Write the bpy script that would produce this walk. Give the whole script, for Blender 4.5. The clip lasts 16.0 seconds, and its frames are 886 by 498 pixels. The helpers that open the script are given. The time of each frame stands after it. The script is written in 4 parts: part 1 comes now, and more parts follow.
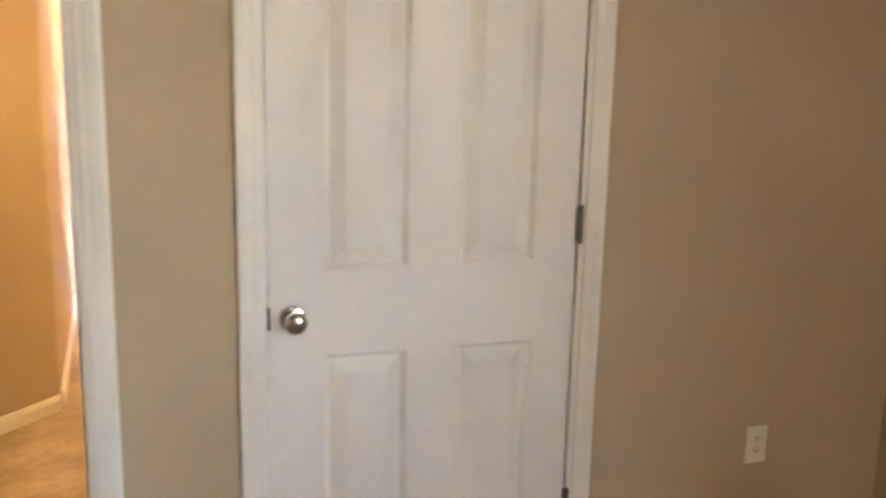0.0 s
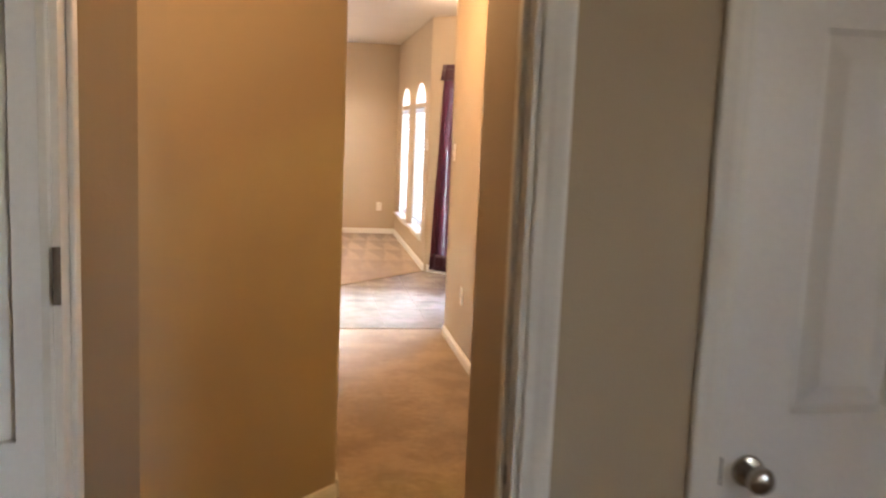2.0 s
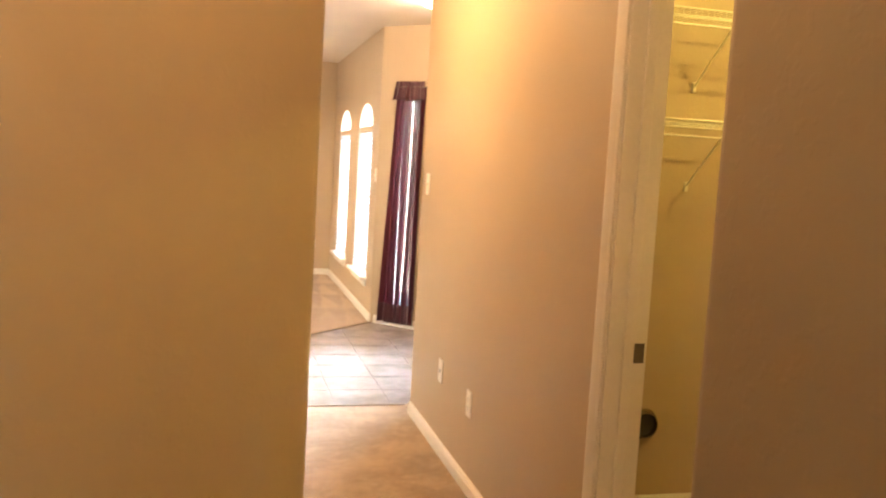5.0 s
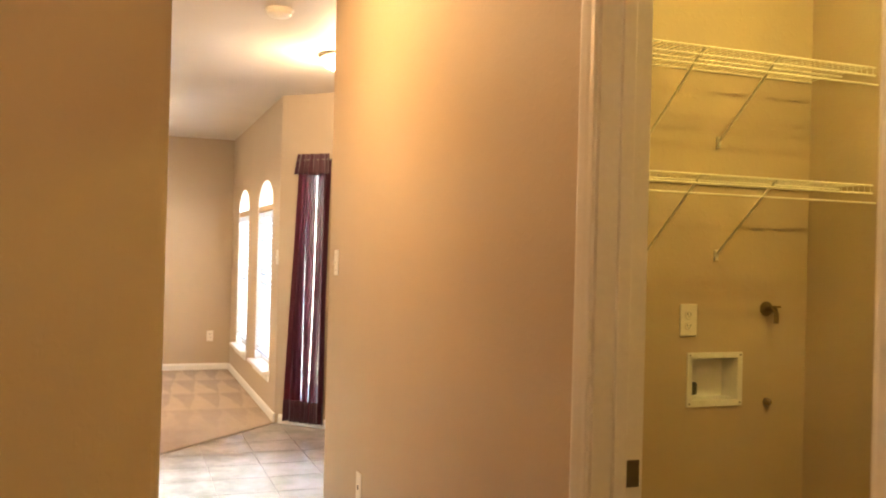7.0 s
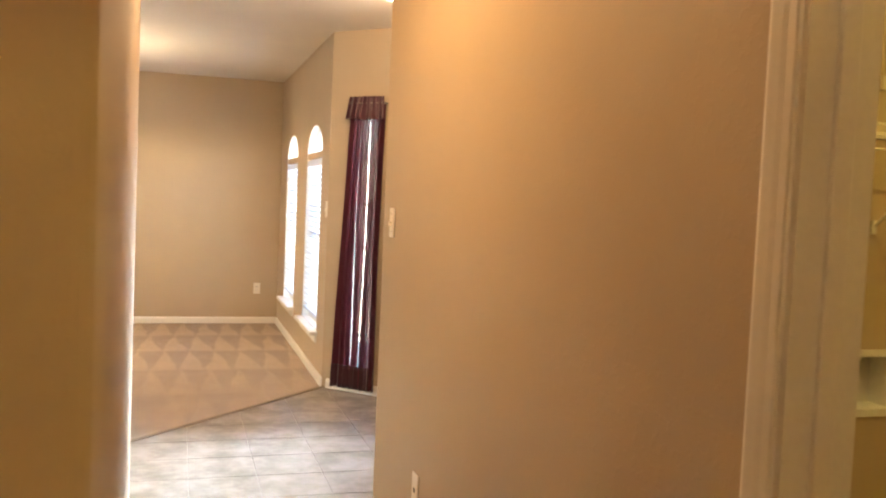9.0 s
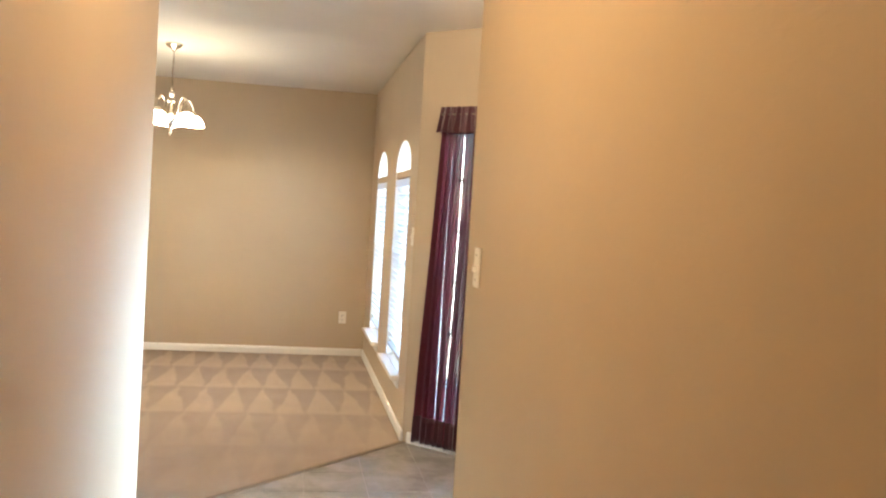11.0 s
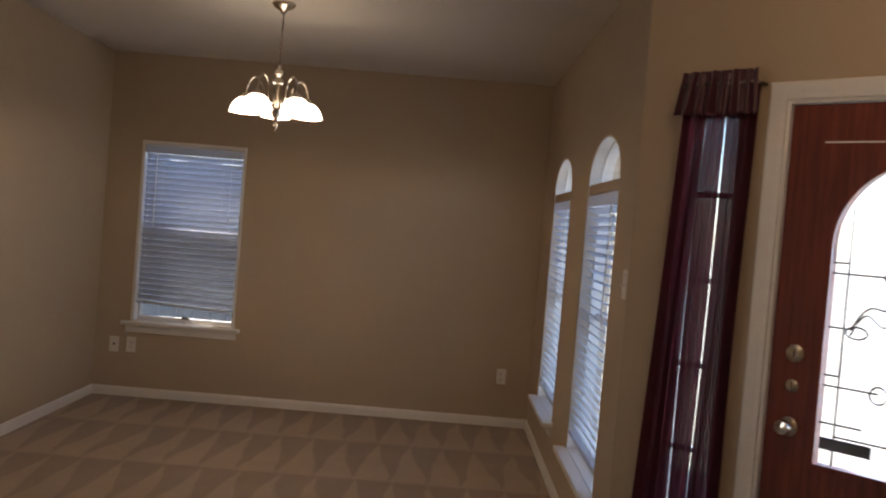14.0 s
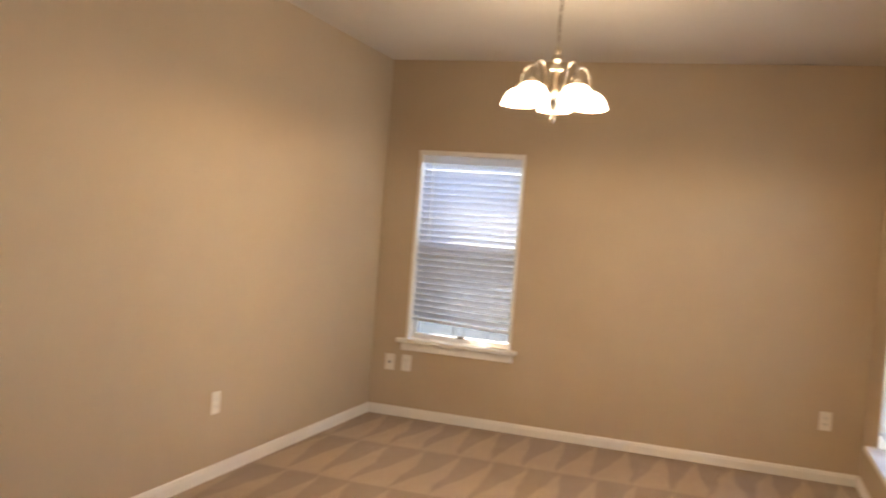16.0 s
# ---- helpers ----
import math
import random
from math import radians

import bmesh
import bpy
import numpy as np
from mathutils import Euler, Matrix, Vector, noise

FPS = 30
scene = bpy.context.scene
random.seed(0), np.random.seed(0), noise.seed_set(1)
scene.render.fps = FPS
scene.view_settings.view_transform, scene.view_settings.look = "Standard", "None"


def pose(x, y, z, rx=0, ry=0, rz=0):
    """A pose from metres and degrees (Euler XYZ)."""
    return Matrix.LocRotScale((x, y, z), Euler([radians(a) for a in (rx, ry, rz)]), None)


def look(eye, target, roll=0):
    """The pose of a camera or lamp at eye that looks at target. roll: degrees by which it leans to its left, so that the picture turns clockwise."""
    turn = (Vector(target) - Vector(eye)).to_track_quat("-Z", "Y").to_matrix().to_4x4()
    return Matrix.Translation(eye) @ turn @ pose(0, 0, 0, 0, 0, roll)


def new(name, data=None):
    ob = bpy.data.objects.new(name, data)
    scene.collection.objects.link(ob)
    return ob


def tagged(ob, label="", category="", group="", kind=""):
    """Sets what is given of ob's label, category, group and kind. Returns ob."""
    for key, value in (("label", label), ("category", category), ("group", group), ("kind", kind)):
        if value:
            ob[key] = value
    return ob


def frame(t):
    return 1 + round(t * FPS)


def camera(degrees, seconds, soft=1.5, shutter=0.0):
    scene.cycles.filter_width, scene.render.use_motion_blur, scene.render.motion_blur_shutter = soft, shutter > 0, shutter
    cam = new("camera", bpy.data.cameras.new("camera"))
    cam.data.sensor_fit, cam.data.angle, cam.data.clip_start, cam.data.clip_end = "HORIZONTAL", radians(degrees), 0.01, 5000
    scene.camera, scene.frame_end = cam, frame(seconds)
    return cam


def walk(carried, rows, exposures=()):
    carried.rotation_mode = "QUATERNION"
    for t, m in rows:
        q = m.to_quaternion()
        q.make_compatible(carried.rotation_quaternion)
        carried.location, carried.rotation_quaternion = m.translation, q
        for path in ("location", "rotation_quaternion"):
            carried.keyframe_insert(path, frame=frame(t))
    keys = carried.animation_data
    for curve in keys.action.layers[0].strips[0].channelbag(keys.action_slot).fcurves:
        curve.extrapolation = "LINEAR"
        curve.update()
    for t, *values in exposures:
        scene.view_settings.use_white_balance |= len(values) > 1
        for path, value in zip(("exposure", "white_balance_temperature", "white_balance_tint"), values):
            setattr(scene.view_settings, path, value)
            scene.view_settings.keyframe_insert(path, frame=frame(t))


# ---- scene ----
cam = camera(53.9, 16.0, 2.0, 0.5)
PATH = [
    (0, (1.225, -0.159, 1.422), (1.863, 1.698, 1.043), 1.4),
    (0.5, (1.152, -0.278, 1.418), (1.608, 1.636, 1.055), 3.1),
    (1, (0.941, -0.142, 1.426), (1.347, 1.788, 1.093), 3.8),
    (1.5, (0.711, 0.062, 1.486), (1.122, 1.995, 1.176), 3.5),
    (2, (0.694, 0.38, 1.478), (1.011, 2.336, 1.207), 2.4),
    (2.5, (0.726, 0.656, 1.472), (0.955, 2.627, 1.222), 2.2),
    (3, (0.713, 0.908, 1.423), (0.919, 2.882, 1.182), 1.9),
    (3.5, (0.604, 1.035, 1.429), (0.855, 3.002, 1.172), 2.5),
    (4, (0.578, 1.219, 1.415), (0.904, 3.177, 1.169), 3.3),
    (4.5, (0.602, 1.449, 1.439), (1.009, 3.394, 1.214), 3.6),
    (5, (0.631, 1.722, 1.429), (1.126, 3.651, 1.239), 3.3),
    (5.2, (0.657, 1.801, 1.412), (1.188, 3.722, 1.244), 3.4),
    (7.3, (0.792, 2.474, 1.381), (1.487, 4.349, 1.396), 1.3),
    (7.5, (0.799, 2.535, 1.416), (1.487, 4.413, 1.415), 1.1),
    (8, (0.81, 2.689, 1.453), (1.474, 4.575, 1.405), 1.2),
    (8.5, (0.83, 2.834, 1.425), (1.468, 4.727, 1.336), 2.2),
    (8.7, (0.855, 2.894, 1.42), (1.474, 4.793, 1.312), 2.4),
    (10.8, (1.167, 3.736, 1.53), (1.535, 5.699, 1.422), 3.6),
    (11, (1.171, 3.869, 1.479), (1.519, 5.836, 1.396), 3.5),
    (11.5, (1.237, 4.335, 1.482), (1.518, 6.314, 1.418), 3.8),
    (12, (1.184, 4.671, 1.488), (1.432, 6.655, 1.434), 4.2),
    (12.5, (1.215, 5.019, 1.47), (1.394, 7.01, 1.424), 4.4),
    (13, (1.293, 5.357, 1.49), (1.382, 7.354, 1.436), 4.5),
    (13.5, (1.264, 5.655, 1.491), (1.304, 7.654, 1.437), 4.6),
    (14, (1.214, 5.926, 1.491), (1.213, 7.925, 1.437), 4.7),
    (14.5, (1.248, 6.165, 1.485), (1.147, 8.162, 1.439), 4.8),
    (15, (1.31, 6.36, 1.494), (1.045, 8.342, 1.447), 4.8),
    (15.5, (1.227, 6.52, 1.432), (0.804, 8.474, 1.404), 4.6),
    (16, (1.14, 6.584, 1.402), (0.496, 8.477, 1.353), 4.5),
]
EXPOSURES = [(0.0, 6.28, 6900, 16), (0.5, 6.2, 6850, 16), (1.0, 5.75, 6650, 17), (1.5, 5.1, 6750, 17), (2.0, 4.95, 6800, 18), (3.0, 5.15, 6950, 18), (4.5, 5.28, 7200, 17), (7.5, 4.68, 7300, 13), (8.0, 4.5, 7450, 13), (8.7, 4.6, 7300, 13), (11.0, 4.56, 6100, 5), (11.5, 4.3, 5950, 5), (12.0, 4.32, 5950, 7), (12.5, 4.3, 6000, 9), (13.0, 3.83, 5950, 12), (13.5, 3.1, 6300, 17), (14.0, 2.22, 6350, 18), (14.5, 2.3, 7100, 20), (15.0, 3.1, 7200, 20), (15.5, 3.4, 7300, 19), (16.0, 3.95, 7100, 15)]
walk(cam, [(t, look(eye, target, roll)) for t, eye, target, roll in PATH], EXPOSURES)

# ---- world, sun, lights ----
world = bpy.data.worlds.new("sky")
scene.world = world
world.use_nodes = True
wn = world.node_tree
sky = wn.nodes.new("ShaderNodeTexSky")
sky.sky_type, sky.sun_disc = "NISHITA", False
sky.sun_elevation, sky.sun_rotation = radians(55), radians(-80)
wn.nodes["Background"].inputs[1].default_value = 0.15
wn.links.new(sky.outputs[0], wn.nodes["Background"].inputs[0])

sun = new("sun", bpy.data.lights.new("sun", "SUN"))
sun.data.energy, sun.data.angle, sun.data.color = 4.8, radians(0.6), (1, 0.95, 0.86)
sun.matrix_world = look((-5.65, 1.0, 8.19), (0, 0, 0))


def lamp(name, kind, place, watts, colour, size=0.05, target=None, size_y=None):
    ob = new(name, bpy.data.lights.new(name, kind))
    ob.data.energy, ob.data.color = watts, colour
    if kind == "AREA":
        ob.data.shape, ob.data.size, ob.data.size_y = "RECTANGLE", size, size_y or size
    else:
        ob.data.shadow_soft_size = size
    ob.matrix_world = look(place, target) if target else Matrix.Translation(place)
    return ob


WARM, BULB, DAY, SKYLIT = (1.0, 0.66, 0.34), (1.0, 0.72, 0.46), (0.86, 0.93, 1.0), (0.62, 0.81, 1.0)
lamp("corridor_light", "POINT", (0.92, 2.62, 2.42), 0.56, WARM, 0.06)
lamp("hall_light", "POINT", (0.98, 5.60, 2.40), 1.45, WARM, 0.14)
lamp("laundry_light", "POINT", (2.70, 4.05, 2.44), 0.95, (1.0, 0.79, 0.22), 0.025)
lamp("entry_light", "POINT", (2.03, 7.74, 2.46), 1.7, BULB, 0.09)
# bedroom_daylight and living_daylight fill window openings added out of view.
lamp("bedroom_daylight", "AREA", (3.42, -2.13, 1.5), 0.09, (1.0, 0.86, 0.76), 1.4, (2.9, 1.5, 1.3), 1.2)
lamp("bedroom_light", "POINT", (2.15, -0.55, 2.38), 0.255, (1.0, 0.82, 0.68), 0.10)
lamp("living_daylight", "AREA", (-4.90, 4.78, 1.25), 1.8, DAY, 0.75, (0, 6.4, 1.1), 2.2)
lamp("door_daylight", "AREA", (2.80, 8.68, 1.28), 1.75, SKYLIT, 0.56, (0.10, 6.70, 0.10), 1.0).data.spread = radians(54)

# ---- materials ----


def nodes_of(name, rough=0.5, metal=0.0):
    m = bpy.data.materials.new(name)
    m.use_nodes = True
    t = m.node_tree
    b = t.nodes["Principled BSDF"]
    b.inputs["Roughness"].default_value, b.inputs["Metallic"].default_value = rough, metal
    return m, t, b


def math_node(t, op, a, b=None, c=None):
    n = t.nodes.new("ShaderNodeMath")
    n.operation = op
    for k, v in enumerate((a, b, c)):
        if v is None:
            continue
        if isinstance(v, (int, float)):
            n.inputs[k].default_value = v
        else:
            t.links.new(v, n.inputs[k])
    return n.outputs[0]


def noise_node(t, vector, scale, detail=3.0, rough=0.55):
    n = t.nodes.new("ShaderNodeTexNoise")
    n.inputs["Scale"].default_value, n.inputs["Detail"].default_value, n.inputs["Roughness"].default_value = scale, detail, rough
    t.links.new(vector, n.inputs["Vector"])
    return n.outputs["Fac"]


def mix_node(t, fac, a, b):
    n = t.nodes.new("ShaderNodeMix")
    n.data_type = "RGBA"
    if isinstance(fac, (int, float)):
        n.inputs["Factor"].default_value = fac
    else:
        t.links.new(fac, n.inputs["Factor"])
    for key, v in ((6, a), (7, b)):
        if isinstance(v, tuple):
            n.inputs[key].default_value = (*v, 1)
        else:
            t.links.new(v, n.inputs[key])
    return n.outputs[2]


def ramp_node(t, value, low, high):
    n = t.nodes.new("ShaderNodeMapRange")
    n.interpolation_type = "SMOOTHSTEP"
    t.links.new(value, n.inputs[0])
    n.inputs[1].default_value, n.inputs[2].default_value = low, high
    return n.outputs[0]


def bump_node(t, b, height, strength, distance):
    n = t.nodes.new("ShaderNodeBump")
    n.inputs["Strength"].default_value, n.inputs["Distance"].default_value = strength, distance
    t.links.new(height, n.inputs["Height"])
    t.links.new(n.outputs[0], b.inputs["Normal"])


def surface(name, colour, rough=0.5, metal=0.0, vary=0.06, large=1.3, fine=40.0, bump=0.15, deep=0.002, rough_vary=0.08):
    """Two scales of uneven tone and a fine relief on one base colour."""
    m, t, b = nodes_of(name, rough, metal)
    at = t.nodes.new("ShaderNodeTexCoord").outputs["Object"]
    big, small = noise_node(t, at, large, 4), noise_node(t, at, fine, 3)
    dark = tuple(c * (1 - 2 * vary) for c in colour)
    light = tuple(min(1, c * (1 + vary)) for c in colour)
    tone = math_node(t, "ADD", math_node(t, "MULTIPLY", big, 0.65), math_node(t, "MULTIPLY", small, 0.35))
    t.links.new(mix_node(t, ramp_node(t, tone, 0.3, 0.7), dark, light), b.inputs["Base Color"])
    r = math_node(t, "ADD", rough - rough_vary / 2, math_node(t, "MULTIPLY", big, rough_vary))
    t.links.new(r, b.inputs["Roughness"])
    if bump:
        bump_node(t, b, small, bump, deep)
    return m


def wall_paint(name, colour):
    """Eggshell paint over a sprayed orange-peel texture, with faint scuffs."""
    m, t, b = nodes_of(name, 0.62)
    at = t.nodes.new("ShaderNodeTexCoord").outputs["Object"]
    blots, peel, scuff = noise_node(t, at, 44, 2.0, 0.5), noise_node(t, at, 110, 2), noise_node(t, at, 0.9, 5, 0.6)
    tone = mix_node(t, ramp_node(t, scuff, 0.35, 0.7), tuple(c * 0.94 for c in colour), colour)
    t.links.new(tone, b.inputs["Base Color"])
    height = math_node(t, "ADD", math_node(t, "MULTIPLY", ramp_node(t, blots, 0.54, 0.63), 0.8), math_node(t, "MULTIPLY", peel, 0.3))
    bump_node(t, b, height, 0.15, 0.0020)
    b.inputs["Specular IOR Level"].default_value = 0.35
    return m


def carpet(name, colour, combed):
    """Cut-pile carpet: tufts, footmarks and, where combed, the vacuum cleaner's wedge marks."""
    m, t, b = nodes_of(name, 0.95)
    b.inputs["Specular IOR Level"].default_value = 0.1
    b.inputs["Sheen Weight"].default_value = 0.25
    at = t.nodes.new("ShaderNodeTexCoord").outputs["Object"]
    tuft, clump, foot = noise_node(t, at, 260, 2), noise_node(t, at, 26, 3), noise_node(t, at, 3.1, 4, 0.6)
    lean = math_node(t, "ADD", math_node(t, "MULTIPLY", foot, 0.7), math_node(t, "MULTIPLY", clump, 0.3))
    mask = ramp_node(t, lean, 0.38, 0.62)
    if combed:
        sep = t.nodes.new("ShaderNodeSeparateXYZ")
        t.links.new(at, sep.inputs[0])
        wob = math_node(t, "MULTIPLY", math_node(t, "SUBTRACT", noise_node(t, at, 1.7, 2), 0.5), 0.14)
        row = math_node(t, "DIVIDE", math_node(t, "SUBTRACT", 12.56, math_node(t, "ADD", sep.outputs[1], math_node(t, "MULTIPLY", wob, 0.3))), 0.84)
        u = math_node(t, "ADD", math_node(t, "DIVIDE", math_node(t, "ADD", sep.outputs[0], wob), 0.217), math_node(t, "MULTIPLY", math_node(t, "FLOOR", row), 0.37))
        tri = math_node(t, "ABSOLUTE", math_node(t, "SUBTRACT", math_node(t, "MULTIPLY", math_node(t, "FRACT", u), 2), 1))
        wedge = ramp_node(t, math_node(t, "SUBTRACT", math_node(t, "FRACT", row), tri), -0.07, 0.06)
        worn = ramp_node(t, sep.outputs[1], 8.9, 11.0)
        wedge = math_node(t, "ADD", math_node(t, "MULTIPLY", math_node(t, "SUBTRACT", wedge, 0.5), math_node(t, "ADD", 0.22, math_node(t, "MULTIPLY", worn, 0.78))), 0.5)
        mask = math_node(t, "ADD", math_node(t, "MULTIPLY", wedge, 0.72), math_node(t, "MULTIPLY", mask, 0.28))
    pile = mix_node(t, mask, tuple(c * 0.62 for c in colour), tuple(c * 1.20 for c in colour))
    t.links.new(mix_node(t, ramp_node(t, tuft, 0.3, 0.75), pile, tuple(c * 0.72 for c in colour)), b.inputs["Base Color"])
    bump_node(t, b, math_node(t, "ADD", tuft, math_node(t, "MULTIPLY", clump, 0.8)), 0.6, 0.006)
    return m


def wood(name, colour, rough=0.32):
    m, t, b = nodes_of(name, rough)
    at = t.nodes.new("ShaderNodeTexCoord").outputs["Object"]
    mp = t.nodes.new("ShaderNodeMapping")
    mp.inputs["Scale"].default_value = (26, 26, 1.6)
    t.links.new(at, mp.inputs[0])
    grain, band = noise_node(t, mp.outputs[0], 1.6, 5, 0.6), noise_node(t, at, 2.2, 3)
    tone = mix_node(t, ramp_node(t, grain, 0.3, 0.72), tuple(c * 0.55 for c in colour), tuple(c * 1.2 for c in colour))
    t.links.new(mix_node(t, math_node(t, "MULTIPLY", band, 0.35), tone, tuple(c * 0.7 for c in colour)), b.inputs["Base Color"])
    bump_node(t, b, grain, 0.12, 0.0012)
    b.inputs["Specular IOR Level"].default_value = 0.3
    return m


def tile_stone(name):
    m, t, b = nodes_of(name, 0.28)
    at = t.nodes.new("ShaderNodeTexCoord").outputs["Object"]
    each = t.nodes.new("ShaderNodeObjectInfo").outputs["Random"]
    cloud, vein = noise_node(t, at, 4.5, 5, 0.65), noise_node(t, at, 30, 3)
    tone = mix_node(t, ramp_node(t, cloud, 0.3, 0.7), (0.22, 0.195, 0.175), (0.40, 0.37, 0.34))
    tone = mix_node(t, math_node(t, "MULTIPLY", each, 0.3), tone, (0.29, 0.26, 0.235))
    t.links.new(mix_node(t, math_node(t, "MULTIPLY", vein, 0.25), tone, (0.42, 0.385, 0.35)), b.inputs["Base Color"])
    t.links.new(math_node(t, "ADD", 0.12, math_node(t, "MULTIPLY", cloud, 0.2)), b.inputs["Roughness"])
    bump_node(t, b, vein, 0.08, 0.002)
    return m


def glass(name, tint=(0.97, 0.99, 1.0), rough=0.0, weight=1.0):
    m, t, b = nodes_of(name, rough)
    b.inputs["Base Color"].default_value = (*tint, 1)
    b.inputs["Transmission Weight"].default_value, b.inputs["IOR"].default_value = weight, 1.12
    return m


def through_cloth(name, colour, see, light, rough=0.4):
    """Cloth or thin vinyl that passes part of the light."""
    m, t, b = nodes_of(name, rough)
    at = t.nodes.new("ShaderNodeTexCoord").outputs["Object"]
    weave = noise_node(t, at, 190, 2)
    tone = mix_node(t, weave, tuple(c * 0.75 for c in colour), tuple(min(1, c * 1.2) for c in colour))
    t.links.new(tone, b.inputs["Base Color"])
    b.inputs["Sheen Weight"].default_value = 0.3
    tr, clear = t.nodes.new("ShaderNodeBsdfTranslucent"), t.nodes.new("ShaderNodeBsdfTransparent")
    t.links.new(tone, tr.inputs[0])
    one, two = t.nodes.new("ShaderNodeMixShader"), t.nodes.new("ShaderNodeMixShader")
    one.inputs[0].default_value, two.inputs[0].default_value = light, see
    t.links.new(b.outputs[0], one.inputs[1]), t.links.new(tr.outputs[0], one.inputs[2])
    t.links.new(one.outputs[0], two.inputs[1]), t.links.new(clear.outputs[0], two.inputs[2])
    t.links.new(two.outputs[0], t.nodes["Material Output"].inputs[0])
    return m


def glowing(name, colour, strength, base=(0.9, 0.88, 0.84)):
    m, t, b = nodes_of(name, 0.35)
    b.inputs["Base Color"].default_value = (*base, 1)
    b.inputs["Emission Color"].default_value = (*colour, 1)
    b.inputs["Emission Strength"].default_value = strength
    return m


PAINT = wall_paint("tan wall paint", (0.50, 0.395, 0.27))
CEIL = wall_paint("ceiling paint", (0.70, 0.64, 0.55))
TRIM = surface("white trim enamel", (0.80, 0.77, 0.71), 0.34, vary=0.03, large=2.0, fine=70, bump=0.06, deep=0.001)
DOORW = surface("white door enamel", (0.80, 0.775, 0.74), 0.40, vary=0.025, large=1.5, fine=90, bump=0.10, deep=0.0012)
CARPET = carpet("beige hall carpet", (0.43, 0.315, 0.21), False)
COMBED = carpet("combed beige carpet", (0.44, 0.33, 0.235), True)
GROUT = surface("grey grout", (0.31, 0.285, 0.26), 0.85, vary=0.1, fine=120, bump=0.3)
TILE = tile_stone("glazed floor tile")
STRIP = surface("carpet edge strip", (0.22, 0.17, 0.125), 0.8, vary=0.1)
NICKEL = surface("satin nickel", (0.50, 0.46, 0.42), 0.24, 1.0, vary=0.05, fine=160, bump=0.05, deep=0.0005)
BRASSY = surface("polished nickel", (0.66, 0.60, 0.50), 0.18, 1.0, vary=0.04, bump=0.0)
BRONZE = surface("dull hinge metal", (0.20, 0.17, 0.145), 0.38, 1.0, vary=0.08, bump=0.05)
PLATE = surface("ivory white plastic", (0.78, 0.74, 0.66), 0.36, vary=0.02, fine=80, bump=0.02, deep=0.0004)
SLOT = surface("dark slot", (0.05, 0.045, 0.04), 0.6, vary=0.1, bump=0.0)
MAHOG = wood("mahogany stained wood", (0.20, 0.042, 0.018), 0.45)
PLUM = through_cloth("plum sheer satin", (0.180, 0.042, 0.066), 0.10, 0.68, 0.34)
PLUMD = through_cloth("plum doubled satin", (0.070, 0.014, 0.026), 0.0, 0.12, 0.40)
SLATM = through_cloth("white blind vinyl", (0.73, 0.77, 0.84), 0.0, 0.36, 0.45)
SCREEN = through_cloth("grey insect mesh", (0.10, 0.10, 0.11), 0.68, 0.2, 0.8)
VINYL = surface("white window vinyl", (0.78, 0.77, 0.74), 0.4, vary=0.03, fine=60, bump=0.03, deep=0.0006)
PANE = glass("window pane")
LEADED = glass("leaded door glass", (0.96, 0.98, 1.0), 0.06)
CAME = surface("lead came", (0.13, 0.125, 0.12), 0.4, 0.8, vary=0.1, bump=0.05)
SHADE = glowing("frosted lamp glass", (1.0, 0.84, 0.62), 1.3)
BULBM = glowing("lamp bulb", (1.0, 0.82, 0.6), 2.0)
WIRE = surface("white coated wire", (0.78, 0.74, 0.62), 0.4, vary=0.03, bump=0.0)
BOXW = surface("white outlet box plastic", (0.80, 0.78, 0.72), 0.4, vary=0.03, bump=0.02)
COPPER = surface("tarnished valve brass", (0.24, 0.17, 0.09), 0.45, 1.0, vary=0.15)
GRASS = surface("dry lawn", (0.24, 0.228, 0.18), 0.95, vary=0.2, large=0.6, fine=30, bump=0.5, deep=0.02)
CONCRETE = surface("pale porch concrete", (0.52, 0.50, 0.46), 0.85, vary=0.08, fine=60)
# Backdrop colour with the blue of skylit shade put into it.
BACKBLUE = surface("blue-grey backdrop tint", (0.28, 0.35, 0.43), 0.7, vary=0.04, large=0.8, fine=20)
BLUEPAD = surface("slate coloured pad", (0.10, 0.125, 0.16), 0.7, vary=0.12)

# ---- mesh helpers ----


def part(name, bm, material, parent=None, label="", smooth=False):
    bmesh.ops.recalc_face_normals(bm, faces=bm.faces)
    me = bpy.data.meshes.new(name)
    bm.to_mesh(me)
    bm.free()
    me.materials.append(material)
    if smooth:
        me.shade_smooth()
        me.set_sharp_from_angle(angle=radians(38))
    ob = new(name, me)
    if parent:
        ob.parent = parent
    if label:
        ob["label"] = label
    return ob


def thing(name, m, label, category, group="", kind=""):
    ob = new(name)
    ob.empty_display_size = 0.1
    ob.matrix_world = m
    return tagged(ob, label, category, group, kind)


def setting(name, bm, material, label="", category="wall", smooth=False):
    return tagged(part(name, bm, material, None, "", smooth), label, category, "", "structure")


def wall_frame(x, y, nx, ny, z=0.0):
    """Local x along a wall, y out of it towards the viewer, z up."""
    k = math.hypot(nx, ny)
    nx, ny = nx / k, ny / k
    return Matrix(((ny, nx, 0, x), (-nx, ny, 0, y), (0, 0, 1, z), (0, 0, 0, 1)))


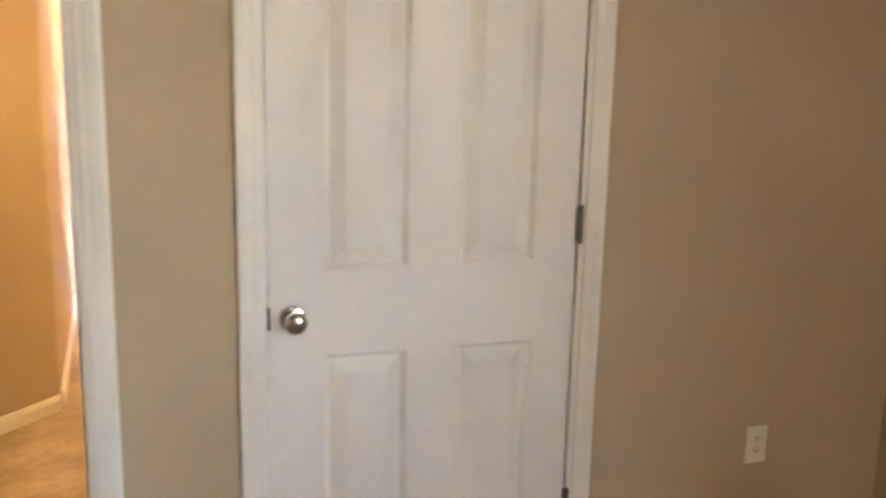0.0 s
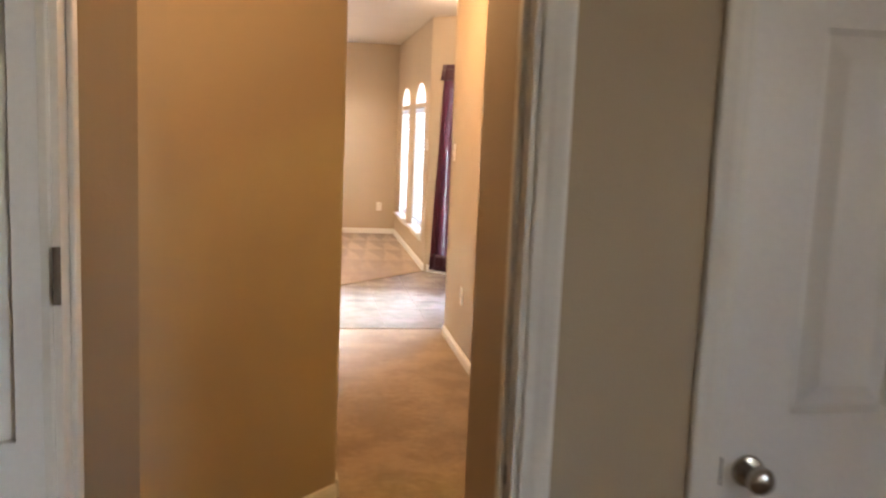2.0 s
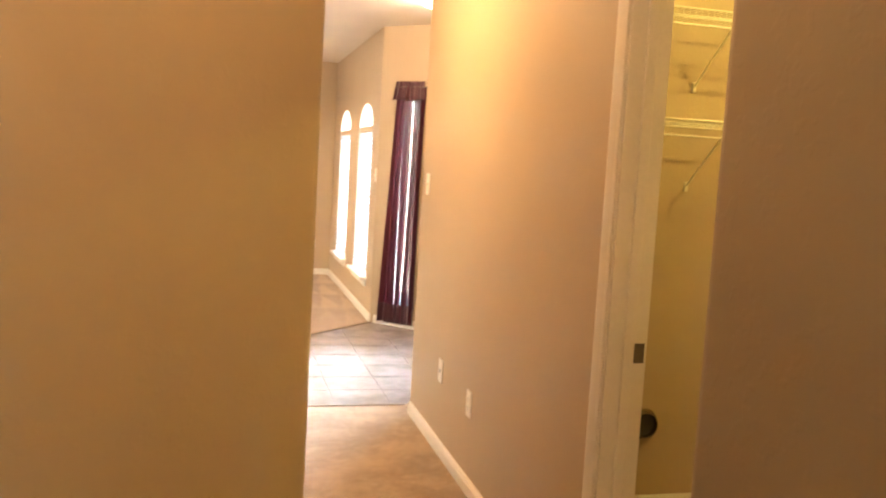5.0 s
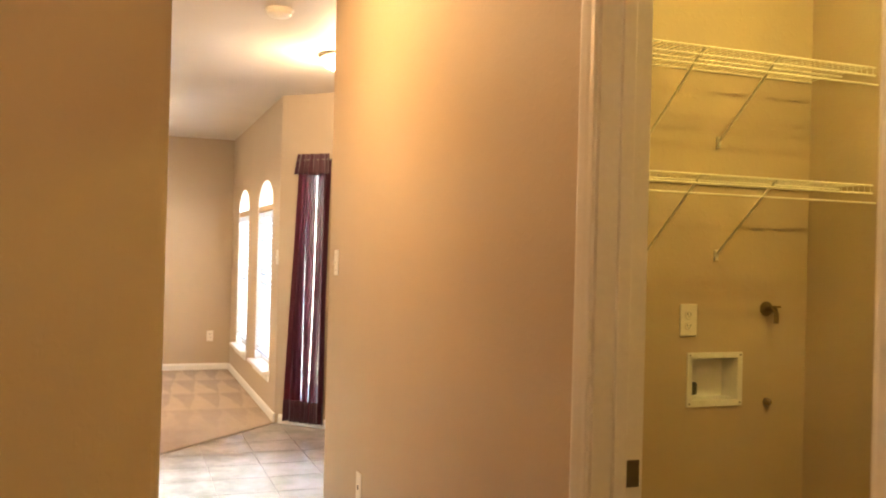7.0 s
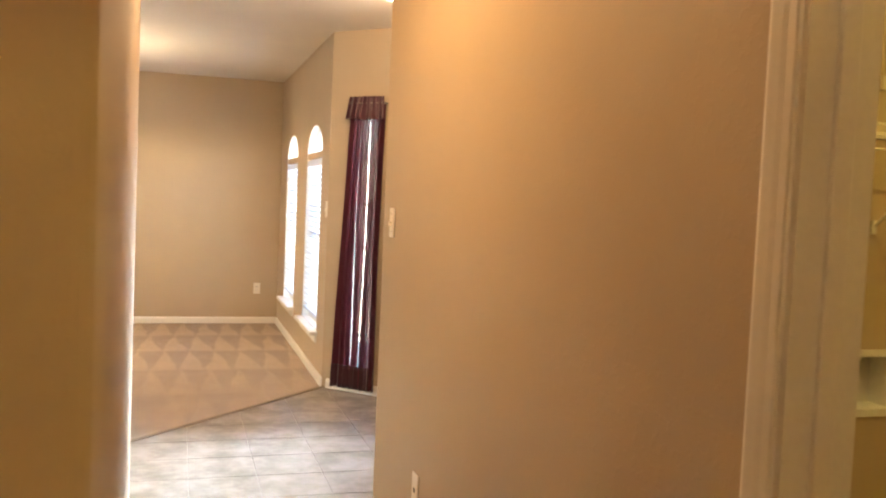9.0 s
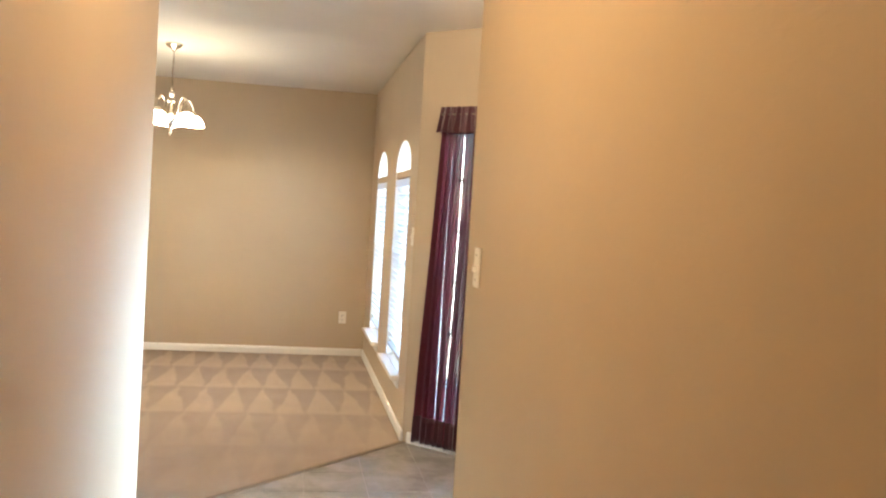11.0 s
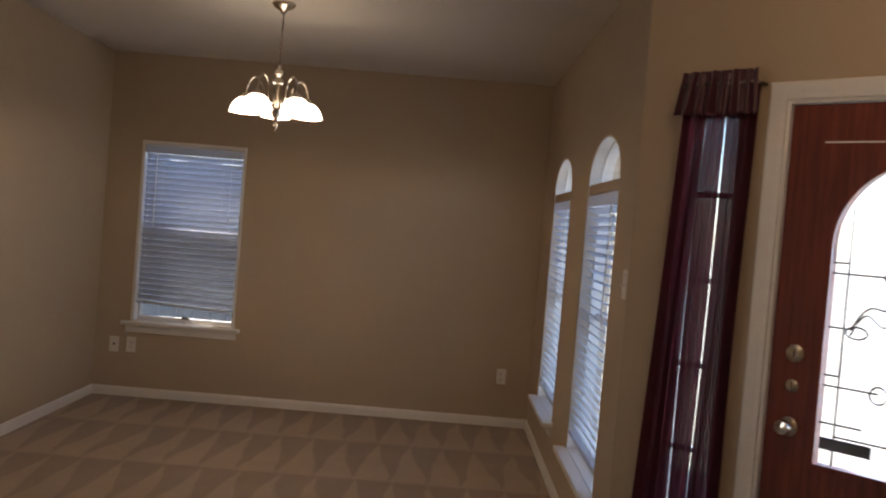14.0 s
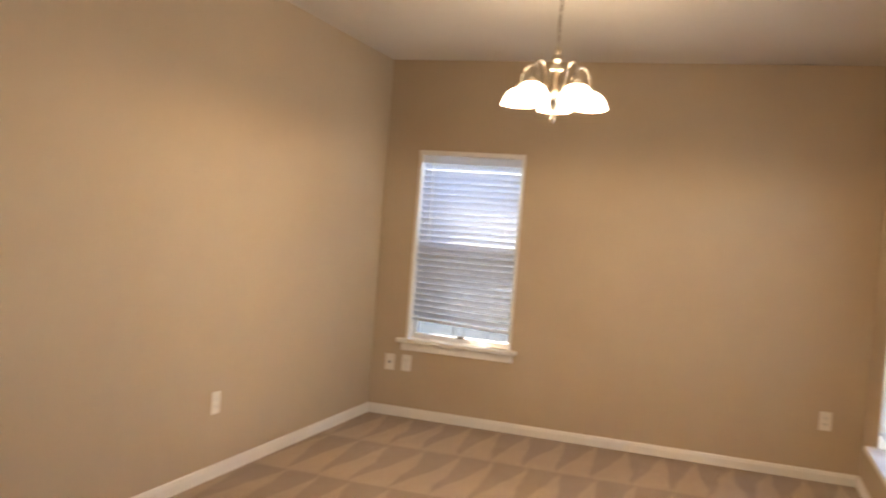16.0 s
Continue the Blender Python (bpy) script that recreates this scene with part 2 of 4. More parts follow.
def box(bm, lo, hi, r=0.0, seg=2):
    made = bmesh.ops.create_cube(bm, size=1.0)["verts"]
    for v in made:
        v.co = Vector([lo[k] + (v.co[k] + 0.5) * (hi[k] - lo[k]) for k in range(3)])
    if r:
        edges = list({e for v in made for e in v.link_edges})
        bmesh.ops.bevel(bm, geom=edges, offset=r, segments=seg, affect="EDGES", profile=0.5)
    return bm


def boxes(*spans, r=0.0):
    bm = bmesh.new()
    for lo, hi in spans:
        box(bm, lo, hi, r)
    return bm


def sheet(outline, holes=(), depth=0.1, front=0.0):
    """A flat plate in local x and z with holes through it, from y = front back by depth."""
    bm = bmesh.new()
    for loop in (outline, *holes):
        vs = [bm.verts.new((u, front, w)) for u, w in loop]
        for a, b in zip(vs, vs[1:] + vs[:1]):
            bm.edges.new((a, b))
    got = bmesh.ops.triangle_fill(bm, use_beauty=True, use_dissolve=False, edges=bm.edges[:])
    faces = [f for f in got["geom"] if isinstance(f, bmesh.types.BMFace)]
    pushed = bmesh.ops.extrude_face_region(bm, geom=faces)["geom"]
    bmesh.ops.translate(bm, vec=(0, -depth, 0), verts=[v for v in pushed if isinstance(v, bmesh.types.BMVert)])
    return bm


def rect(a, b, c, d):
    return [(a, c), (b, c), (b, d), (a, d)]


def arched(a, b, c, spring, rise, n=18):
    mid, half = (a + b) / 2, (b - a) / 2
    top = [(mid + half * math.cos(math.pi * k / n), spring + rise * math.sin(math.pi * k / n)) for k in range(n + 1)]
    return [(a, c), (b, c)] + top


def lathe(bm, profile, at=(0, 0, 0), n=20, axis="z"):
    rings = []
    for r, h in profile:
        ring = []
        for k in range(n):
            c, s = r * math.cos(2 * math.pi * k / n), r * math.sin(2 * math.pi * k / n)
            p = (c, s, h) if axis == "z" else (c, h, s) if axis == "y" else (h, c, s)
            ring.append(bm.verts.new(Vector(p) + Vector(at)))
        rings.append(ring)
    for a, b in zip(rings, rings[1:]):
        for k in range(n):
            bm.faces.new((a[k], a[(k + 1) % n], b[(k + 1) % n], b[k]))
    for ring, (r, _) in ((rings[0], profile[0]), (rings[-1], profile[-1])):
        if r > 1e-4:
            bm.faces.new(ring)
    return bm


def tube(bm, points, r, n=8):
    pts = [Vector(p) for p in points]
    rings = []
    for k, p in enumerate(pts):
        way = (pts[min(k + 1, len(pts) - 1)] - pts[max(k - 1, 0)]).normalized()
        side = way.cross(Vector((0, 0, 1)) if abs(way.z) < 0.9 else Vector((1, 0, 0))).normalized()
        up = way.cross(side)
        rings.append([bm.verts.new(p + r * (math.cos(2 * math.pi * j / n) * side + math.sin(2 * math.pi * j / n) * up)) for j in range(n)])
    for a, b in zip(rings, rings[1:]):
        for j in range(n):
            bm.faces.new((a[j], a[(j + 1) % n], b[(j + 1) % n], b[j]))
    bm.faces.new(rings[0]), bm.faces.new(rings[-1])
    return bm


def block(outline, z0, z1, rounded=(), r=0.02):
    """An upright prism on a floor outline; the corners named in rounded get a bullnose."""
    bm = bmesh.new()
    low = [bm.verts.new((x, y, z0)) for x, y in outline]
    high = [bm.verts.new((x, y, z1)) for x, y in outline]
    bm.faces.new(low), bm.faces.new(high)
    for k in range(len(low)):
        j = (k + 1) % len(low)
        bm.faces.new((low[k], low[j], high[j], high[k]))
    picked = [e for k in rounded for e in low[k].link_edges if high[k] in e.verts]
    if picked:
        bmesh.ops.bevel(bm, geom=picked, offset=r, segments=4, affect="EDGES", profile=0.5)
    return bm


# ---- floors, ceiling, ground ----
H = 2.605


def slab(name, outline, z0, z1, material, label, category="floor"):
    return setting(name, block(outline, z0, z1), material, label, category)


slab("floor_hall", [(-1.6, -3.1), (3.6, -3.1), (3.6, 6.70), (-5.1, 6.70), (-5.1, 3.55), (-1.6, 3.55)], -0.12, 0.0, CARPET, "beige cut-pile carpet with footmarks in bedroom and hall")
slab("floor_dining", [(-5.1, 6.70), (-0.665, 6.70), (1.97, 9.335), (1.97, 12.6), (-1.6, 12.6), (-1.6, 9.72), (-5.1, 9.72)], -0.12, 0.0, COMBED, "beige dining room carpet with wedge-shaped vacuum marks")
entry_outline = [(-0.665, 6.70), (3.6, 6.70), (3.6, 7.705), (1.97, 9.335)]
entry_floor = slab("floor_entry", entry_outline, -0.12, -0.0016, GROUT, "square grey-beige tiles with grout joints in the entry")
setting("trim_carpet_edge", block([(0.735, 6.675), (1.72, 6.675), (1.72, 6.70), (0.735, 6.70)], 0.0, 0.004), STRIP, "dark strip where carpet meets tile", "trim")
k = 0.02
setting("trim_carpet_diagonal", block([(-0.665, 6.70), (1.97, 9.335), (1.97 - k, 9.335 + k), (-0.665 - k, 6.70 + k)], 0.001, 0.005), STRIP, "dark strip along the diagonal carpet edge", "trim")
slab("ceiling", [(-1.6, -3.1), (3.7, -3.1), (3.7, 7.7), (2.1, 9.35), (2.1, 12.7), (-1.6, 12.7), (-1.6, 9.72), (-5.14, 9.72), (-5.14, 3.55), (-1.6, 3.55)], H, H + 0.12, CEIL, "off-white textured ceiling lit by warm lamps", "ceiling")
ground = slab("ground", [(-400, -400), (400, -400), (400, 400), (-400, 400)], -0.6, -0.2, GRASS, "dry lawn around the house reaching the horizon", "ground")
# Pale slab added as a bright reflector outside the front door's glass.
slab("pale_ground", [(5.5, 11.5), (9.0, 8.0), (40, 30), (30, 42)], -0.199, -0.17, CONCRETE, "wide pale slab added to brighten the view out of the front door", "pavement")
slab("porch", [(2.1, 9.4), (3.75, 7.75), (6.6, 9.4), (4.4, 12.4)], -0.19, -0.05, CONCRETE, "pale concrete porch outside the front door", "pavement")

# ---- walls ----


def wall(name, x, y, nx, ny, outline, holes=(), depth=0.12, label="tan painted drywall with orange-peel texture"):
    ob = setting(name, sheet(outline, holes, depth), PAINT, label, "wall")
    ob.matrix_world = wall_frame(x, y, nx, ny)
    return ob


DOOR_Z = 2.045
# Local x of walls facing -y runs towards -x; of walls facing -x towards +y.
wall("wall_bedroom_north", 0, 1.855, 0, -1, rect(-3.6, 1.6, 0, H), [rect(-1.095, -0.289, 0.0001, DOOR_Z), rect(-2.313, -1.462, 0.0001, DOOR_Z)])
wall("wall_bedroom_east", 3.40, -3.0, -1, 0, rect(0, 4.855, 0, H), [rect(0.12, 1.62, 0.85, 2.15)])
wall("wall_bedroom_south", 0, -3.0, 0, 1, rect(-1.6, 3.6, 0, H))
wall("wall_bedroom_west", -1.5, 0, 1, 0, rect(-1.855, 3.0, 0, H))
wall("wall_corridor_west", -1.5, 0, 1, 0, rect(-3.05, -1.975, 0, H))
wall("wall_corridor_north", 0, 3.05, 0, -1, rect(-0.212, 1.5, 0, H))
setting("wall_closet", block([(1.125, 1.975), (1.125, 2.54), (1.72, 2.54), (1.72, 2.42), (1.245, 2.42), (1.245, 1.975)], 0, H, (1,)), PAINT, "tan drywall corner beside the bedroom door")
setting("wall_closet_back", block([(1.84, 2.38), (3.48, 2.38), (3.48, 2.50), (1.84, 2.50)], 0, H), PAINT, "tan drywall behind the closet")
setting("wall_hall_west", block([(0.212, 3.05), (0.842, 3.715), (0.738, 6.72), (0.618, 6.72), (0.71, 3.78), (0.16, 3.17)], 0, H, (1, 2, 3), 0.022), PAINT, "tan drywall with a slanted section and rounded corners")
wall("wall_hall_east", 1.72, 0, -1, 0, rect(2.38, 6.52, 0, H), [rect(3.25, 4.012, 0.0001, DOOR_Z)])
setting("wall_hall_end", block([(1.72, 6.5205), (1.74, 6.54), (1.84, 6.54), (1.84, 6.5205)], 0, H), PAINT, "rounded drywall corner at the end of the hall")
wall("wall_laundry_north", 0, 5.02, 0, -1, rect(-3.35, -1.84, 0, H), [rect(-2.918, -2.712, 0.869, 1.029)], 0.12, "laundry wall painted tan under yellow light")
wall("wall_laundry_east", 3.23, 0, -1, 0, rect(2.50, 5.02, 0, H))
setting("wall_entry_south", block([(1.84, 6.42), (3.6, 6.42), (3.6, 6.54), (1.84, 6.54)], 0, H), PAINT, "tan drywall closing the entry")
wall("wall_entry_east", 3.6, 0, -1, 0, rect(6.42, 7.705, 0, H))
DIAG = wall_frame(1.995, 9.31, -1, -1)
SIDE = (0.13, 0.365, 0.10, 2.0)
entry_wall = setting("wall_entry_diagonal", sheet(rect(-2.30, 0.0636, 0, H), [rect(-SIDE[1], -SIDE[0], SIDE[2], SIDE[3]), rect(-1.472, -0.508, 0.0001, 2.025)], 0.14), PAINT, "tan drywall set at an angle round the front door")
entry_wall.matrix_world = DIAG
ARCH = ((9.71, 10.54), (11.16, 11.96))
wall("wall_dining_east", 1.95, 0, -1, 0, rect(9.356, 12.53, 0, H), [arched(a, b, 0.36, 1.77, 0.215) for a, b in ARCH], 0.16)
FAR = (-1.115, -0.325, 0.575, 1.940)
wall("wall_dining_north", 0, 12.53, 0, -1, rect(-2.11, 1.6, 0, H), [rect(-FAR[1], -FAR[0], FAR[2], FAR[3])], 0.16)
setting("wall_dining_west", block([(-1.375, 8.9), (-1.375, 12.53), (-1.60, 12.53), (-1.60, 8.9)], 0, H, (0, 3)), PAINT, "long plain tan drywall beside the dining area")
setting("wall_living_north", block([(-5.0, 9.6), (-1.60, 9.6), (-1.60, 9.72), (-5.0, 9.72)], 0, H), PAINT, "tan drywall closing the living room")
setting("wall_living_south", block([(-5.0, 3.55), (0.45, 3.55), (0.45, 3.67), (-5.0, 3.67)], 0, H), PAINT, "tan drywall closing the living room")
wall("wall_living_west", -5.0, 0, 1, 0, rect(-9.72, -3.55, 0, H), [rect(-5.20, -4.35, 0.08, 2.35)], 0.14)


def baseboard(x0, y0, x1, y1, nx, ny):
    """A painted board along a wall's foot, with an eased top."""
    length = math.hypot(x1 - x0, y1 - y0)
    bm = bmesh.new()
    prof = [(0, 0), (0.0135, 0), (0.0135, 0.048), (0.0105, 0.055), (0.0105, 0.060), (0.006, 0.069), (0, 0.070)]
    ends = [[bm.verts.new((u, d, w)) for d, w in prof] for u in (0, length)]
    for k in range(len(prof)):
        j = (k + 1) % len(prof)
        bm.faces.new((ends[0][k], ends[0][j], ends[1][j], ends[1][k]))
    bm.faces.new(ends[0]), bm.faces.new(ends[1])
    ob = setting("baseboard", bm, TRIM, "white painted baseboard", "baseboard")
    m = wall_frame(x0, y0, nx, ny)
    along = m.to_3x3() @ Vector((1, 0, 0))
    if along.x * (x1 - x0) + along.y * (y1 - y0) < 0:
        m = wall_frame(x1, y1, nx, ny)
    ob.matrix_world = m


for run in (
    (2.362, 1.855, 3.40, 1.855, 0, -1), (1.147, 1.855, 1.414, 1.855, 0, -1), (3.40, -3, 3.40, 1.84, -1, 0),
    (-1.5, 3.05, 0.206, 3.05, 0, -1), (0.218, 3.05, 0.836, 3.702, 0.726, -0.688),
    (0.841, 3.735, 0.7395, 6.70, 1, 0.0344), (1.125, 1.99, 1.125, 2.52, -1, 0), (1.145, 2.54, 1.72, 2.54, 0, 1),
    (1.72, 2.56, 1.72, 3.198, -1, 0), (1.72, 4.064, 1.72, 6.52, -1, 0), (1.95, 9.35, 1.95, 12.53, -1, 0),
    (-1.375, 12.53, 1.935, 12.53, 0, -1), (-1.375, 8.93, -1.375, 12.515, 1, 0), (0.638, 6.72, 0.718, 6.72, 0, 1),
    (1.98, 9.325, 2.305, 9.00, -1, -1), (1.86, 5.02, 3.23, 5.02, 0, -1),
):
    baseboard(*run)

# ---- door frames and doors ----


def door_frame(name, m, width, height, depth, label, both=True, hinges=(), strike=None, stop=True, w=0.076):
    """Jambs, head and moulded casings; local x runs across the opening from 0 to width, y = 0 is the near face of the wall."""
    root = thing(name, m, label, "door frame", "", "structure")
    t = 0.019
    part("jamb", boxes(((0.0, -depth - 0.002, 0), (t, 0.002, height)), r=0.001), TRIM, root)
    part("jamb", boxes(((width - t, -depth - 0.002, 0), (width, 0.002, height)), r=0.001), TRIM, root)
    part("head", boxes(((t, -depth - 0.002, height - t), (width - t, 0.002, height)), r=0.001), TRIM, root)
    if stop:
        for lo, hi in ((t, t + 0.011), (width - t - 0.011, width - t)):
            part("door_stop", boxes(((lo, -0.078, 0), (hi, -0.045, height - t)), r=0.003), TRIM, root)
    for side in ((0.0, 1),) + (((-depth, -1),) if both else ()):
        y0, s = side
        prof = [(0.0, 0.0), (0.0, 0.009), (0.004, 0.011), (0.018, 0.012), (0.028, 0.0145), (w - 0.022, 0.0155), (w - 0.010, 0.0175), (w - 0.003, 0.0165), (w, 0.013), (w, 0.0)]
        for name_, line in (
            ("casing", [((0.006, 0.0), (0.006, height - 0.006), (-1, 0), (-1, 1))]),
            ("casing", [((width - 0.006, 0.0), (width - 0.006, height - 0.006), (1, 0), (1, 1))]),
            ("head_casing", [((0.006, height - 0.006), (width - 0.006, height - 0.006), (-1, 1), (1, 1))]),
        ):
            (p, q, dp, dq), = line
            bm = bmesh.new()
            ends = [[bm.verts.new((o[0] + e[0] * u, y0 + s * d, o[1] + e[1] * u)) for u, d in prof] for o, e in ((p, dp), (q, dq))]
            for k in range(len(prof)):
                j = (k + 1) % len(prof)
                bm.faces.new((ends[0][k], ends[0][j], ends[1][j], ends[1][k]))
            bm.faces.new(ends[0]), bm.faces.new(ends[1])
            part(name_, bm, TRIM, root)
    for x, y, z, flip in hinges:
        bm = boxes(((x, y - 0.03, z - 0.045), (x + flip * 0.0025, y, z + 0.045)) if flip > 0 else ((x - 0.0025, y - 0.03, z - 0.045), (x, y, z + 0.045)))
        lathe(bm, [(0.0065, z - 0.047), (0.0065, z + 0.047)], (x + flip * 0.004, y + 0.006, 0), 10)
        part("hinge", bm, BRONZE, root, "dull metal hinge")
    if strike:
        x, y, z, flip = strike
        part("strike_plate", boxes(((min(x, x + flip * 0.002), y - 0.016, z - 0.029), (max(x, x + flip * 0.002), y + 0.016, z + 0.029)), ((min(x, x + flip * 0.002), y + 0.016, z - 0.018), (max(x, x + flip * 0.004), y + 0.024, z + 0.018)), r=0.0006), BRONZE, root, "dull metal strike plate")
    return root


def raised_panel(a, b, c, d, face, field=0.035):
    """A moulded door panel: a dished margin, then a raised field; local x, z span, y = face is the door's skin."""
    bm = bmesh.new()
    loops = []
    for inset, y in ((0.0, face), (0.006, face - 0.006), (0.012, face - 0.0130), (0.018, face - 0.0130), (0.018 + field, face - 0.002), (0.021 + field, face - 0.002)):
        loops.append([bm.verts.new((u, y, w)) for u, w in rect(a + inset, b - inset, c + inset, d - inset)])
    for p, q in zip(loops, loops[1:]):
        for k in range(4):
            bm.faces.new((p[k], p[(k + 1) % 4], q[(k + 1) % 4], q[k]))
    bm.faces.new(loops[-1])
    back = [bm.verts.new((u, face - 0.020, w)) for u, w in rect(a, b, c, d)]
    bm.faces.new(back)
    for k in range(4):
        bm.faces.new((loops[0][k], loops[0][(k + 1) % 4], back[(k + 1) % 4], back[k]))
    return bm


def door_knob(parent, x, y, z):
    knob = part("door_knob", lathe(bmesh.new(), [(0.0, 0.0), (0.031, 0.0), (0.032, 0.004), (0.028, 0.009), (0.013, 0.012), (0.0115, 0.028), (0.018, 0.034), (0.0265, 0.043), (0.0275, 0.052), (0.024, 0.060), (0.015, 0.065), (0.0, 0.066)], (x, y, z), 28, "y"), NICKEL, parent, "satin nickel round knob", True)
    return knob


def panelled_door(name, m, width, height, label, knob_x, knob_z, hinges=(0.27, 1.062, 1.84)):
    root = thing(name, m, label, "door", "", "structure")
    cols = ((0.133, 0.343), (0.478, 0.682))
    rows = ((0.20, 0.755), (0.968, 1.69), (1.79, 1.93))
    holes = [rect(a, b, c, d) for a, b in cols for c, d in rows]
    part("door_leaf", sheet(rect(0.0, width, 0.012, height), holes, 0.035, -0.006), DOORW, root)
    for a, b in cols:
        for c, d in rows:
            part("panel", raised_panel(a, b, c, d, -0.006), DOORW, root)
    door_knob(root, knob_x, -0.006, knob_z)
    part("latch", boxes(((-0.004, -0.030, knob_z - 0.028), (0.004, -0.0055, knob_z + 0.028)), r=0.001), BRONZE, root)
    for z in hinges:
        bm = lathe(bmesh.new(), [(0.004, z - 0.052), (0.0075, z - 0.046), (0.0075, z + 0.046), (0.004, z + 0.052)], (width + 0.006, 0.004, 0), 12)
        box(bm, (width - 0.002, -0.02, z - 0.045), (width + 0.010, 0.0, z + 0.045))
        part("hinge", bm, BRONZE, root, "dull metal hinge")
    return root


# Local x of the bedroom wall is mirrored, so frames on it are set from the other face's axes.
def mirrored(x, y):
    """Local x along +x, y out of the wall towards -y: a frame turned over, for parts that are drawn left to right."""
    return Matrix(((1, 0, 0, x), (0, -1, 0, y), (0, 0, 1, 0), (0, 0, 0, 1)))


door_frame("door_frame_bedroom", mirrored(0.289, 1.855), 0.806, DOOR_Z, 0.12, "white moulded frame of the open bedroom doorway", True, tuple((0.012, 0.014, z, 1) for z in (0.33, 1.22, 1.86)), (0.787, -0.062, 0.845, -1), True, 0.057)
panelled_door("door_3", Matrix.Translation((0.294, 1.826, 0)) @ Matrix.Rotation(radians(20), 4, "Z") @ Matrix.Translation((-0.735, 0, 0)), 0.722, 2.02, "white six-panel bedroom door standing wide open", 0.056, 0.855, ())
door_frame("door_frame_closet", mirrored(1.462, 1.855), 0.851, DOOR_Z, 0.12, "white moulded casing round the closet door", False, (), None, False, 0.053)
panelled_door("door_1", mirrored(1.4870, 1.858), 0.802, 2.02, "closed white six-panel closet door with nickel knob", 0.056, 0.855)
door_frame("door_frame_laundry", wall_frame(1.72, 3.25, -1, 0), 0.762, DOOR_Z, 0.12, "white moulded frame of the open laundry doorway", False, (), (0.743, -0.098, 0.92, -1), True, 0.057)

# ---- front door on the diagonal wall ----


def diag(s, out=0.0, z=0.0):
    """Local x along the wall to the right of the corner, y out of the wall into the room."""
    r = math.sqrt(0.5)
    return Matrix(((r, -r, 0, 1.995 + r * s - r * out), (-r, -r, 0, 9.31 - r * s - r * out), (0, 0, 1, z), (0, 0, 0, 1)))


def front_door():
    root = thing("door_2", diag(0.543, -0.014), "mahogany stained front door with arched leaded glass", "door", "", "structure")
    w, h = 0.894, 2.002
    g = arched(0.160, 0.729, 0.797, 1.535, 0.282, 26)
    lower = rect(0.155, 0.739, 0.18, 0.63)
    part("door_leaf", sheet(rect(-0.012, w + 0.012, 0.01, h), [g, lower], 0.045), MAHOG, root)
    part("panel", raised_panel(0.155, 0.739, 0.18, 0.63, 0.0, 0.05), MAHOG, root)
    mould = sheet(arched(0.143, 0.746, 0.780, 1.535, 0.299, 26), [arched(0.163, 0.726, 0.800, 1.535, 0.279, 26)], 0.014, 0.010)
    part("glass_moulding", mould, MAHOG, root)
    pane = part("glass", sheet(arched(0.155, 0.734, 0.792, 1.535, 0.287, 26), (), 0.006, -0.018), LEADED, root, "bevelled leaded glass")
    pane.visible_shadow = False
    came = bmesh.new()
    y, r = -0.0145, 0.0036
    for x in (0.215, 0.679):
        tube(came, [(x, y, 0.80), (x, y, 1.66)], r, 6)
    for z, a, b in ((0.94, 0.165, 0.30), (0.94, 0.594, 0.729), (1.065, 0.165, 0.34), (1.065, 0.554, 0.729), (1.10, 0.165, 0.215), (1.10, 0.679, 0.729), (1.26, 0.165, 0.24), (1.26, 0.654, 0.729), (1.44, 0.165, 0.36), (1.44, 0.534, 0.729), (1.475, 0.165, 0.215), (1.475, 0.679, 0.729), (0.90, 0.215, 0.679)):
        tube(came, [(a, y, z), (b, y, z)], r, 6)
    for flip in (-1, 1):
        def scroll(pts):
            tube(came, [(0.447 + flip * x, y, z) for x, z in pts], r, 6)
        scroll([(0.21 - 0.17 * u, 1.26 + 0.15 * u + 0.03 * math.sin(6.28 * u)) for u in [k / 14 for k in range(15)]])
        scroll([(0.21 - 0.15 * u, 1.24 + 0.11 * u + 0.04 * math.sin(6.28 * u)) for u in [k / 14 for k in range(15)]])
        scroll([(0.19 + 0.035 * math.cos(k * 0.5), 1.25 + 0.020 * math.sin(k * 0.5)) for k in range(14)])
        scroll([(0.105 + 0.028 * math.cos(k * 0.5), 1.06 + 0.028 * math.sin(k * 0.5)) for k in range(14)])
        scroll([(0.08 - 0.08 * u, 1.08 + 0.24 * u - 0.03 * math.sin(6.28 * u)) for u in [k / 14 for k in range(15)]])
        scroll([(0.09 + 0.03 * math.cos(k * 0.5), 1.44 + 0.02 * math.sin(k * 0.5)) for k in range(14)])
    tube(came, [(0.447, y, 0.80), (0.447, y, 1.06)], r, 6)
    part("came", came, CAME, root, "dark lead came in scrolls", True)
    part("draught_pad", boxes(((0.170, -0.017, 0.852), (0.335, -0.010, 0.892)), r=0.002), BLUEPAD, root, "slate blue pad at the foot of the glass")
    part("trim_strip", boxes(((0.105, 0.0, 1.871), (0.79, 0.003, 1.877)), r=0.001), TRIM, root, "thin pale strip")
    for z, big in ((1.156, 1.0), (1.044, 0.78)):
        bolt = part("deadbolt", lathe(bmesh.new(), [(0.0, 0.0), (0.030 * big, 0.0), (0.031 * big, 0.006), (0.024 * big, 0.013), (0.010, 0.016), (0.0, 0.016)], (0.07, 0.0, z), 26, "y"), BRASSY, root, "polished nickel deadbolt", True)
        part("thumb_turn", boxes(((0.064, 0.012, z - 0.017), (0.076, 0.028, z + 0.017)), r=0.004), BRASSY, bolt)
